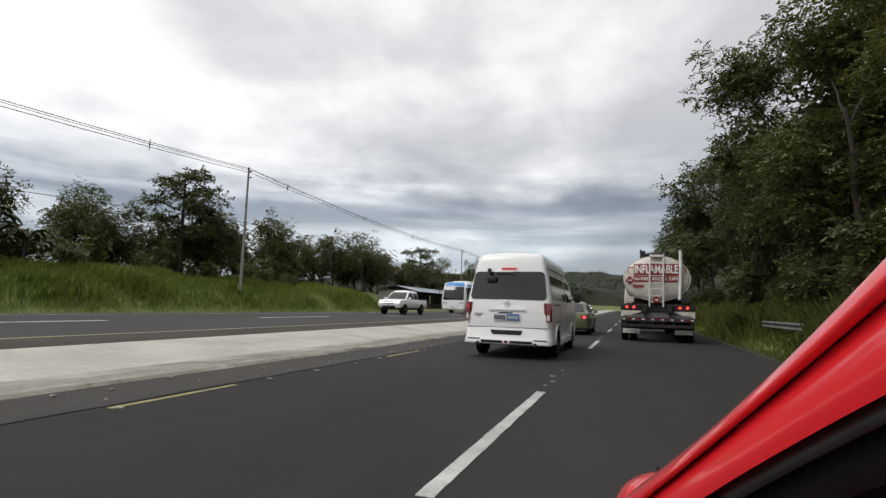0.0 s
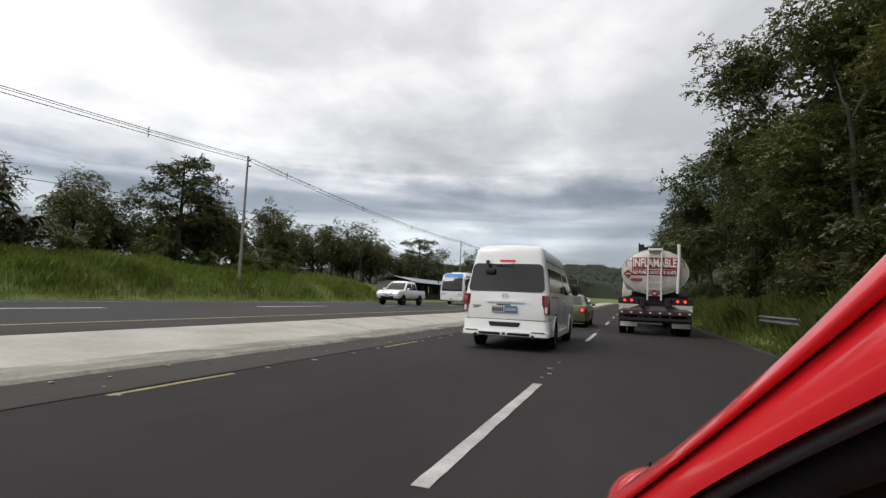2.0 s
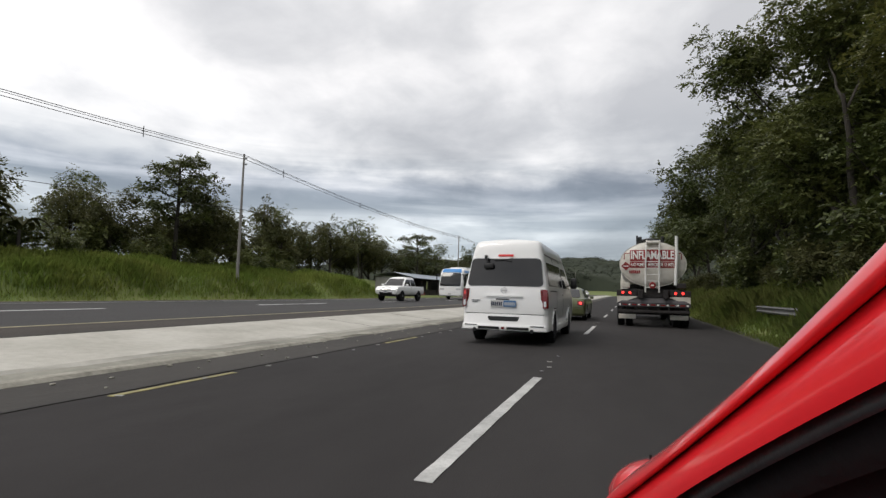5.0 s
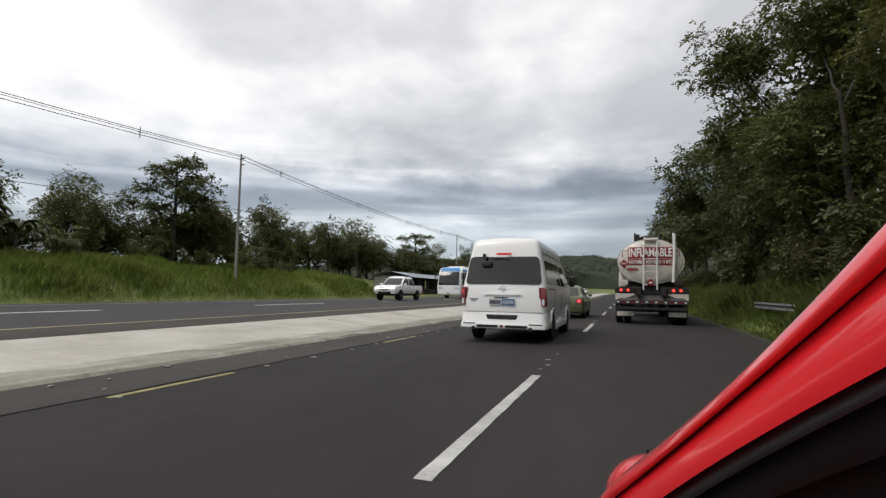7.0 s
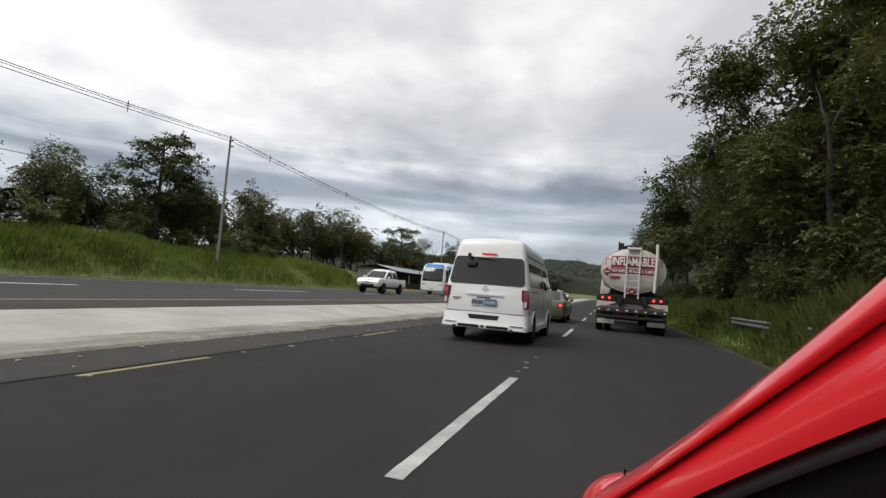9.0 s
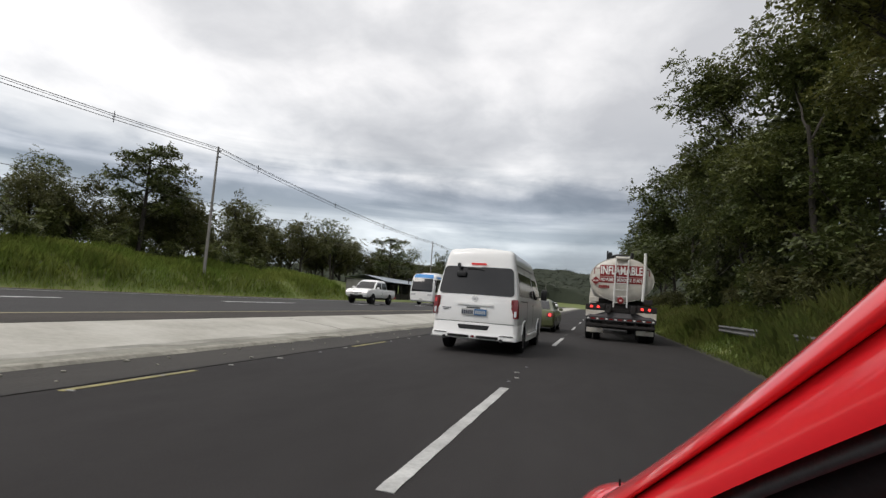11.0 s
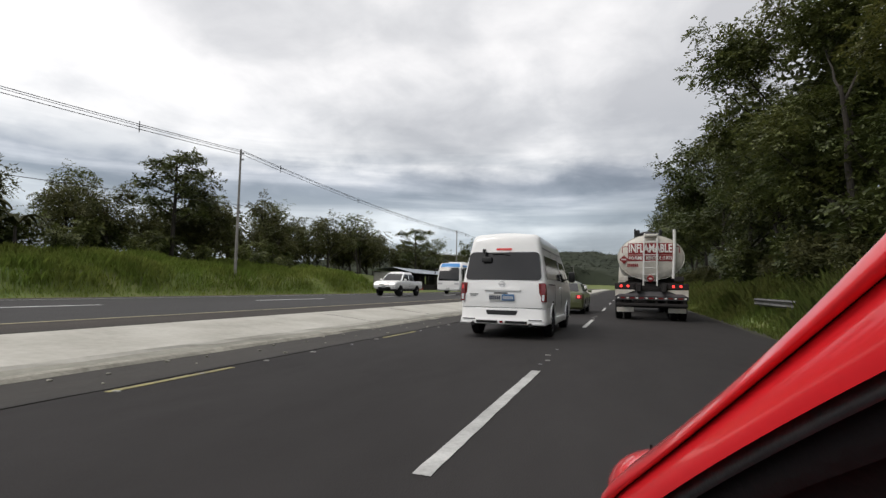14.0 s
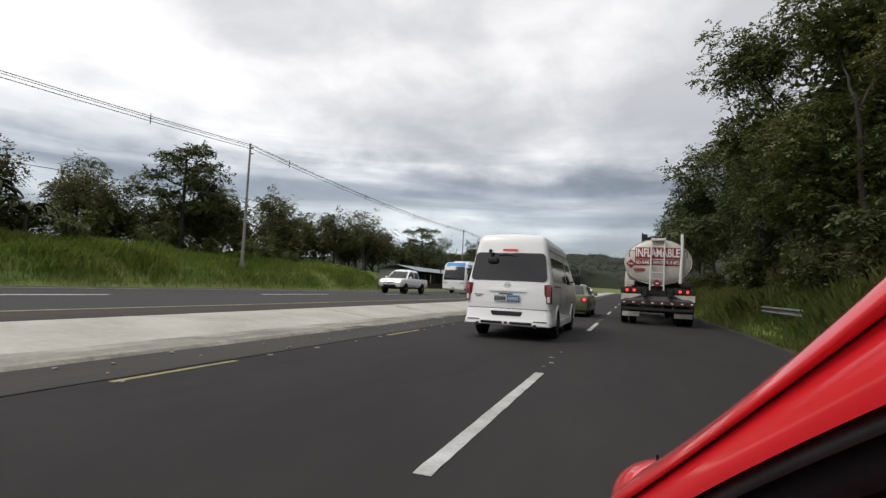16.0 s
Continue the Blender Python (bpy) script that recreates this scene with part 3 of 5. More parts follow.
def passenger_van(m):
    v = thing("passenger_van", "white high-roof passenger van with dark tinted windows", "van", m)
    sh = Shell([(0.31, 0.86, 0.06, 5.10), (0.39, 0.90, 0.02, 5.18), (0.55, 0.925, 0.0, 5.22), (0.80, 0.935, 0.0, 5.20), (1.05, 0.935, 0.015, 5.08), (1.22, 0.925, 0.04, 4.86), (1.45, 0.885, 0.09, 4.55), (1.70, 0.84, 0.15, 4.22), (1.88, 0.805, 0.19, 3.98), (2.05, 0.775, 0.225, 3.75), (2.17, 0.748, 0.255, 3.55), (2.235, 0.715, 0.29, 3.42), (2.27, 0.66, 0.34, 3.3), (2.285, 0.56, 0.42, 3.15)], 0.13, 0.035)
    part("body", sh.build((1.12, 4.06), 0.39, 46), M["white_paint"], v, smooth="auto")
    part("underside", boxed(0, 2.65, 0.42, 1.62, 4.5, 0.26, 0.05), M["black_plastic"], v, "black underside and wheel wells")
    w = part("rear_window", sh.patch("tail", 1.26, 1.87, -0.84, 0.84, 0.007, -0.765, 0.765, 0.09), M["dark_glass"], v, "dark tinted rear window", smooth="auto")
    part("wiper", tubed([(-0.25, 0.10, 1.83), (-0.02, 0.11, 1.835), (0.14, 0.115, 1.80)], 0.012, 6), M["black_plastic"], w)
    mir = part("rear_mirror", boxed(-0.36, 0.06, 1.70, 0.22, 0.05, 0.13, 0.03), M["black_plastic"], v, "black rear parking mirror on a bracket", smooth="auto")
    part("mirror_arm", tubed([(-0.42, 0.17, 1.92), (-0.42, 0.05, 1.90), (-0.38, 0.055, 1.74)], 0.016, 6), M["black_plastic"], mir)
    part("mirror_knob", tubed([(-0.42, 0.04, 1.86), (-0.42, 0.04, 1.93)], 0.035, 8), M["black_plastic"], mir)
    part("wiper_cover", sh.patch("tail", 1.862, 1.885, -0.36, 0.10, 0.02, r=0.005, n=2), M["white_paint"], v)
    part("high_brake_light", sh.patch("tail", 1.915, 1.955, -0.17, 0.17, 0.022, r=0.015, n=3), M["lit_red_dim"], v, "red high-mounted brake light")
    for s in (-1, 1):
        a = (0.832, 0.925) if s > 0 else (-0.925, -0.832)
        t = part("tail_light", sh.patch("tail", 0.80, 1.20, *a, 0.02, r=0.03, nu=5), M["tail_red"], v, "tall red tail light")
        part("reversing_lens", sh.patch("tail", 0.83, 0.95, a[0] + 0.022, a[1] - 0.022, 0.026, r=0.012, nu=3), M["clear_lens"], t, "clear lower lens")
        part("lamp_side", sh.patch("right" if s > 0 else "left", 0.80, 1.20, 0.01, 0.10, 0.012, r=0.03), M["tail_red"], t)
        part("lit_bulb", sh.patch("tail", 1.06, 1.15, a[0] + 0.025, a[1] - 0.025, 0.025, r=0.02, nu=3), M["lit_red_dim"] if s < 0 else M["tail_red"], t)
    g = part("handle_trim", sh.patch("tail", 1.03, 1.08, -0.40, 0.40, 0.03, r=0.02, n=3), M["white_paint"], v, smooth="auto")
    em = part("emblem", lathe_y(bmesh.new(), [(0.0, 0.062), (-0.012, 0.066), (-0.016, 0.060), (-0.012, 0.050), (0.0, 0.048)], 24, 0, -0.012, 1.17, cap=False), M["bright_silver"], v, "round chrome ring emblem")
    part("emblem_bar", boxed(0, -0.022, 1.17, 0.16, 0.012, 0.024, 0.004), M["bright_silver"], em)
    p = part("number_plate", boxed(0, -0.055, 0.885, 0.56, 0.012, 0.15, 0.004), M["plate_white"], v, "white and blue number plate")
    part("plate_blue_half", boxed(0.14, -0.063, 0.885, 0.27, 0.006, 0.135, 0.002), M["plate_blue"], p)
    part("plate_bars", bars(bmesh.new(), -0.265, -0.064, 0.88, [0.03] * 6, 0.085, 0.012), M["dark_ink"], p)
    part("plate_bars", bars(bmesh.new(), 0.03, -0.068, 0.88, [0.028] * 6, 0.07, 0.010), M["silver_paint"], p)
    part("plate_lamp_recess", boxed(-0.02, -0.045, 0.975, 0.30, 0.02, 0.03, 0.006), M["black_plastic"], v)
    b = bmesh.new()
    bars(b, -0.72, -0.018, 0.945, [0.05, 0.04, 0.05, 0.03], 0.022, 0.008)
    bars(b, -0.70, -0.018, 0.912, [0.05, 0.06], 0.016, 0.008)
    part("model_badge", b, M["grey_metal"], v)
    # seam of the tailgate
    part("tailgate_seam", sh.patch("tail", 0.665, 0.673, -0.86, 0.86, 0.003, r=0.002, n=2, thick=0.02), M["black_plastic"], v)
    # bumper with a step and a lower spoiler
    bs = Shell([(0.305, 0.92, 0.02, 0.9), (0.325, 0.95, -0.035, 0.9), (0.385, 0.957, -0.048, 0.9), (0.43, 0.950, -0.03, 0.85), (0.46, 0.940, -0.012, 0.8), (0.64, 0.937, -0.006, 0.75), (0.66, 0.93, 0.002, 0.7)], 0.15, 0.035)
    bp = part("rear_bumper", bs.build((1.12,), 0.42, 12), M["white_paint"], v, "white rear bumper with a body-kit spoiler", smooth="auto")
    part("bumper_slot", bs.patch("tail", 0.515, 0.61, -0.31, 0.31, 0.004, -0.35, 0.35, 0.02, n=3), M["black_plastic"], bp)
    for a in ((-0.93, -0.56), (0.56, 0.93)):
        part("spoiler_wing", bs.patch("tail", 0.310, 0.345, *sorted(a), 0.025, r=0.015, n=3), M["white_paint"], bp, smooth="auto")
    for a in ((-0.55, -0.08), (0.08, 0.55)):
        part("spoiler_vent", bs.patch("tail", 0.338, 0.392, *a, 0.006, r=0.012, n=3), M["black_plastic"], bp)
    for a in ((-0.86, -0.58), (0.58, 0.86)):
        part("spoiler_slit", bs.patch("tail", 0.408, 0.428, *a, 0.008, r=0.008, n=2), M["black_plastic"], bp)
    part("spoiler_badge", bs.patch("tail", 0.345, 0.392, -0.035, 0.035, 0.012, r=0.008, n=2), M["tail_red"], bp)
    for s in (-1, 1):
        part("exhaust_tip", tubed([(s * 0.62, 0.1, 0.32), (s * 0.62, -0.11, 0.32)], 0.04, 10), M["black_plastic"], bp)
    # side windows, door and trim
    for side, s in (("right", 1), ("left", -1)):
        part("side_window", sh.patch(side, 1.28, 1.80, 0.32, 2.62, 0.006, 0.42, 2.62, 0.06), M["dark_glass"], v, "long tinted side window", smooth="auto")
        part("door_window", sh.patch(side, 1.26, 1.78, 2.80, 4.25, 0.006, 2.80, 3.75, 0.06), M["dark_glass"], v, smooth="auto")
        part("door_seam", sh.patch(side, 0.45, 1.95, 2.70, 2.712, 0.003, r=0.002), M["black_plastic"], v)
        part("door_seam", sh.patch(side, 0.45, 1.95, 1.52, 1.532, 0.003, r=0.002), M["black_plastic"], v)
        part("slide_rail", sh.patch(side, 1.16, 1.185, 0.45, 1.5, 0.006, r=0.006, n=2), M["black_plastic"], v)
        part("door_handle", sh.patch(side, 1.08, 1.12, 2.50, 2.66, 0.03, r=0.015, n=3), M["white_paint"], v)
        part("side_skirt", boxed(s * 0.915, 2.6, 0.33, 0.07, 2.15, 0.16, 0.025), M["white_paint"], v, smooth="auto")
        part("gutter", sh.patch(side, 1.955, 1.975, 0.35, 3.6, 0.012, r=0.006, n=2), M["grey_metal"], v)
        mr = part("door_mirror", boxed(s * 1.06, 4.12, 1.42, 0.17, 0.10, 0.30, 0.04), M["black_plastic"], v, smooth="auto")
        part("mirror_stay", tubed([(s * 0.86, 4.15, 1.35), (s * 1.04, 4.12, 1.36)], 0.02, 6), M["black_plastic"], mr)
        for y in (1.12, 4.06):
            wheel(v, s * 0.83, y, 0.335, 0.22, "rim", 6)
            arch = bmesh.new()
            ring = [(s * 0.935, y + 0.40 * math.cos(a), 0.34 + 0.40 * math.sin(a)) for a in [radians(-5 + 190 * k / 16) for k in range(17)]]
            part("wheel_arch", tube(arch, ring, 0.022, 6), M["white_paint"], v, smooth=True)
    part("windscreen", sh.patch("nose", 1.25, 2.0, -0.78, 0.78, 0.006, -0.66, 0.66, 0.08), M["dark_glass"], v)
    part("front_bumper", boxed(0, 5.17, 0.5, 1.7, 0.16, 0.3, 0.06), M["white_paint"], v)
    for s in (-1, 1):
        part("headlight", boxed(s * 0.70, 5.12, 0.90, 0.34, 0.2, 0.24, 0.05), M["clear_lens"], v)
    return v


def lathe_y(bm, profile, n=24, cx=0, cy=0, cz=0, kx=1.0, kz=1.0, cap=True):
    """Spins (y, r) pairs about an axis along y; kx and kz squash the circle."""
    rings = [[bm.verts.new((cx + kx * max(r, 1e-4) * math.cos(6.28318 * k / n), cy + y, cz + kz * max(r, 1e-4) * math.sin(6.28318 * k / n))) for k in range(n)] for y, r in profile]
    for r, s in zip(rings, rings[1:]):
        for k in range(n):
            bm.faces.new((r[k], r[(k + 1) % n], s[(k + 1) % n], s[k]))
    if cap:
        bm.faces.new(rings[0][::-1]), bm.faces.new(rings[-1])
    bmesh.ops.recalc_face_normals(bm, faces=bm.faces)
    return bm


def tanker(m):
    t = thing("tanker_lorry", "dusty white fuel tanker lorry with red warning lettering", "lorry", m)
    zc, kx, kz = 2.28, 1.125, 0.82
    prof = [(-0.16, 0.0), (-0.155, 0.25), (-0.13, 0.5), (-0.09, 0.75), (-0.03, 0.93), (0.0, 0.975), (0.04, 0.995), (0.1, 1.0), (3.0, 1.0), (6.0, 1.0), (8.7, 1.0), (8.8, 0.97), (8.9, 0.6), (8.95, 0.0)]
    tank = part("tank", lathe_y(bmesh.new(), prof, 56, 0, 0, zc, kx, kz), M["tank_white"], t, "dusty white oval tank", smooth="auto")
    part("tank_rim", lathe_y(bmesh.new(), [(0.0, 0.985), (0.0, 1.012), (0.05, 1.012), (0.05, 0.985)], 56, 0, 0, zc, kx, kz, False), M["tank_white"], tank, smooth="auto")
    for y in (2.2, 4.4, 6.6):
        part("tank_band", lathe_y(bmesh.new(), [(y, 0.99), (y, 1.008), (y + 0.08, 1.008), (y + 0.08, 0.99)], 48, 0, 0, zc, kx, kz, False), M["grey_metal"], tank)

    def face_y(x, z):
        r = math.hypot(x / kx, (z - zc) / kz)
        return lerp_table([(b, a) for a, b in prof[:8]], r)

    def on_end(name, x0, x1, z0, z1, material, off, label="", parent=tank):
        bm = bmesh.new()
        n, k = 10, 4
        vs = [[bm.verts.new((x0 + (x1 - x0) * i / n, face_y(x0 + (x1 - x0) * i / n, z0 + (z1 - z0) * j / k) - off, z0 + (z1 - z0) * j / k)) for i in range(n + 1)] for j in range(k + 1)]
        for j in range(k):
            for i in range(n):
                bm.faces.new((vs[j][i], vs[j][i + 1], vs[j + 1][i + 1], vs[j + 1][i]))
        thicken(bm, 0.01)
        return part(name, bm, material, parent, label)

    # warning panel with two lines of lettering
    sign = on_end("warning_panel", -0.77, 0.74, 2.38, 2.80, M["sign_red"], 0.012, "dark red warning panel with white letters")
    on_end("warning_strip", -0.77, 0.74, 2.14, 2.36, M["sign_red"], 0.012, "dark red strip with white letters")

    def wrap(ob):
        for q in ob.data.vertices:
            q.co.y += face_y(q.co.x, q.co.z)

    a = text_part("lettering", "INFLAMABLE", 0.42, Matrix.Translation((-0.015, -0.026, 2.59)) @ BACK, M["sign_white"], tank, 1.46, 0.005)
    b = text_part("lettering", "NO FUME A MENOS DE 15 MTS", 0.17, Matrix.Translation((-0.015, -0.026, 2.25)) @ BACK, M["sign_white"], tank, 1.44, 0.005)
    wrap(a), wrap(b)
    part("number_bars", bars(bmesh.new(), -0.80, -0.128, 1.99, [0.05] * 6, 0.11, 0.015), M["sign_red"], tank)
    rot = Matrix.Rotation(radians(45), 4, "Y")
    dm = part("hazard_diamond", boxed(-0.91, -0.105, 2.20, 0.23, 0.012, 0.23, 0.003, rot), M["sign_red"], tank, "dark red hazard diamond")
    part("diamond_bars", bars(bmesh.new(), -0.995, -0.113, 2.20, [0.03] * 4, 0.05, 0.015), M["sign_white"], dm)
    for s in (-1, 1):
        on_end("corner_bracket", *sorted((s * 0.98, s * 0.74)), 2.665, 2.69, M["sign_red"], 0.012)
        on_end("corner_bracket", *sorted((s * 0.98, s * 0.955)), 2.45, 2.69, M["sign_red"], 0.012)
    # ladder in the middle of the end
    part("spare_lamp_bar", boxed(0, -0.12, 1.12, 0.9, 0.08, 0.12, 0.02), M["chassis"], t)
    lad = part("ladder", tube(tube(bmesh.new(), [(-0.20, -0.16, 3.14), (-0.22, -0.24, 2.9), (-0.26, -0.27, 1.25)], 0.028, 8), [(0.24, -0.16, 3.14), (0.22, -0.24, 2.9), (0.20, -0.27, 1.25)], 0.028, 8), M["sign_white"], t, "white steel ladder", smooth="auto")
    for k in range(8):
        z = 1.42 + k * 0.235
        part("rung", tubed([(-0.25 + 0.02 * k / 4, -0.26, z), (0.205 + 0.01 * k / 4, -0.26, z)], 0.016, 6), M["sign_white"], lad)
    part("ladder_head", boxed(0.01, -0.06, 3.08, 0.46, 0.30, 0.10, 0.02), M["tank_white"], lad)
    # shield on the ladder foot
    sg = part("round_sign", lathe_y(bmesh.new(), [(-0.02, 0.10), (0.01, 0.115), (0.01, 0.0)], 18, -0.02, -0.30, 1.50, 1.0, 1.1), M["sign_red"], t, "dark red badge plate")
    part("sign_mark", boxed(-0.02, -0.327, 1.50, 0.10, 0.01, 0.05, 0.003), M["sign_white"], sg)
    part("vent_pipe", tubed([(0.80, -0.14, 3.28), (0.80, -0.16, 2.6), (0.74, -0.20, 1.52)], 0.055, 12), M["sign_white"], t, "upright white vent pipe", smooth="auto")
    # manholes and rails on top
    for y in (0.6, 3.0, 5.6):
        part("manhole", lathe_z(bmesh.new(), [(0, 0.30), (0.14, 0.30), (0.18, 0.24), (0.22, 0.1)], 18, -0.1, y, zc + kz - 0.03), M["black_plastic"], tank)
    for s in (-0.45, 0.35):
        rl = bmesh.new()
        tube(rl, [(s, 0.15, zc + kz + 0.16), (s, 8, zc + kz + 0.16)], 0.022, 6)
        for y in (0.15, 1.4, 2.8, 4.2, 5.6, 7.0, 8.0):
            tube(rl, [(s, y, zc + kz - 0.12), (s, y, zc + kz + 0.16)], 0.018, 6)
        part("top_rail", rl, M["black_plastic"], tank)
    ft = part("top_fittings", box(box(boxed(-0.42, 0.25, zc + kz + 0.10, 0.14, 0.3, 0.22, 0.03), 0.0, 0.35, zc + kz + 0.08, 0.5, 0.3, 0.10, 0.02), 0.36, 0.3, zc + kz + 0.10, 0.10, 0.2, 0.26, 0.02), M["black_plastic"], tank, "black fittings on the tank top")
    part("hose_bracket", boxed(-0.52, 0.1, zc + kz + 0.08, 0.06, 0.06, 0.34, 0.01), M["black_plastic"], tank)
    # chassis, lamp boards and bumper
    ch = part("chassis", box(box(boxed(-0.42, 4.4, 1.18, 0.16, 9.6, 0.30, 0.02), 0.42, 4.4, 1.18, 0.16, 9.6, 0.30, 0.02), 0, 0.25, 1.22, 2.2, 0.3, 0.30, 0.03), M["chassis"], t, "dirty dark steel chassis")
    for y in (0.6, 3.2, 5.8, 8.2):
        part("tank_saddle", boxed(0, y, 1.42, 1.7, 0.22, 0.28, 0.03), M["chassis"], ch)
    for s in (-1, 1):
        lb = part("lamp_board", boxed(s * 0.90, -0.16, 1.22, 0.68, 0.10, 0.22, 0.02), M["chassis"], t)
        for q in (-0.14, 0.10):
            part("stop_lamp", lathe_y(bmesh.new(), [(-0.03, 0.045), (-0.04, 0.036), (0.02, 0.055)], 16, s * 0.88 + q, -0.21, 1.23), M["lit_red"], lb, "round lit red stop lamp")
        pl = bmesh.new()
        pr = [(s * 1.22, 1.10), (s * 0.55, 1.10), (s * 0.55, 1.06), (s * 1.22, 0.82)]
        f = bm_poly(pl, [(x, -0.20, z) for x, z in pr])
        thicken(pl, 0.012)
        part("fender_plate", pl, M["tank_white"], t, "pale wedge-shaped rear fender plate")
        part("tool_box", boxed(s * 0.93, 0.0, 1.50, 0.30, 0.5, 0.18, 0.02), M["tank_white"] if s < 0 else M["chassis"], t)
        part("mud_flap", boxed(s * 0.88, 0.18, 0.36, 0.60, 0.02, 0.17, 0.004), M["tank_white"], t, "dirty white mud flap")
        part("flap_hanger", boxed(s * 0.86, 0.19, 0.55, 0.60, 0.02, 0.14, 0.004), M["chassis"], t)
    bump = part("rear_bumper", boxed(0, -0.20, 0.80, 2.44, 0.10, 0.15, 0.02), M["grey_steel"], t, "grey steel bumper beam with reflective tape")
    for k in range(15):
        part("reflector", boxed(-1.12 + k * 0.16, -0.256, 0.80, 0.155 if k % 2 else 0.07, 0.006, 0.05), M["tail_red"] if k % 2 else M["sign_white"], bump)
    lower = part("lower_beam", boxed(0, -0.18, 0.56, 2.40, 0.09, 0.10, 0.02), M["chassis"], t)
    for x in (-1.1, -0.52, -0.18, 0.18, 0.52, 1.1):
        part("beam_post", boxed(x, -0.17, 0.68, 0.08, 0.07, 0.24, 0.01), M["chassis"], lower)
    sp = bmesh.new()
    bm_poly(sp, [(-1.20, -0.262, 0.87), (1.20, -0.262, 0.87), (0.80, -0.10, 1.10), (-0.80, -0.10, 1.10)])
    thicken(sp, 0.015)
    part("sloping_panel", sp, M["grey_steel"], t, "dusty grey sloping steel panel")
    for y in (0.75, 2.05, 7.6):
        for x in (-1.10, -0.80, 0.80, 1.10):
            wheel(t, x, y, 0.50, 0.26, "chassis", 4)
        part("axle", tubed([(-1.1, y, 0.5), (1.1, y, 0.5)], 0.08, 8), M["chassis"], t)
    # cab ahead of the tank
    cabs = Shell([(0.55, 1.18, 9.3, 11.2), (1.2, 1.22, 9.2, 11.35), (1.9, 1.22, 9.2, 11.3), (2.5, 1.16, 9.25, 11.05), (2.75, 1.0, 9.4, 10.8)], 0.18)
    cb = part("cab", cabs.build(), M["tank_white"], t, smooth="auto")
    part("windscreen", cabs.patch("nose", 1.75, 2.5, -1.0, 1.0), M["dark_glass"], cb)
    for s, side in ((1, "right"), (-1, "left")):
        part("cab_window", cabs.patch(side, 1.75, 2.4, 10.0, 11.0), M["dark_glass"], cb)
        wheel(t, s * 1.08, 10.4, 0.50, 0.28, "chassis", 4)
    return t


def lathe_z(bm, profile, n=18, cx=0, cy=0, cz=0):
    rings = [[bm.verts.new((cx + r * math.cos(6.28318 * k / n), cy + r * math.sin(6.28318 * k / n), cz + z)) for k in range(n)] for z, r in profile]
    for r, s in zip(rings, rings[1:]):
        for k in range(n):
            bm.faces.new((r[k], r[(k + 1) % n], s[(k + 1) % n], s[k]))
    bm.faces.new(rings[0][::-1]), bm.faces.new(rings[-1])
    bmesh.ops.recalc_face_normals(bm, faces=bm.faces)
    return bm


def bm_poly(bm, pts):
    return bm.faces.new([bm.verts.new(p) for p in pts])


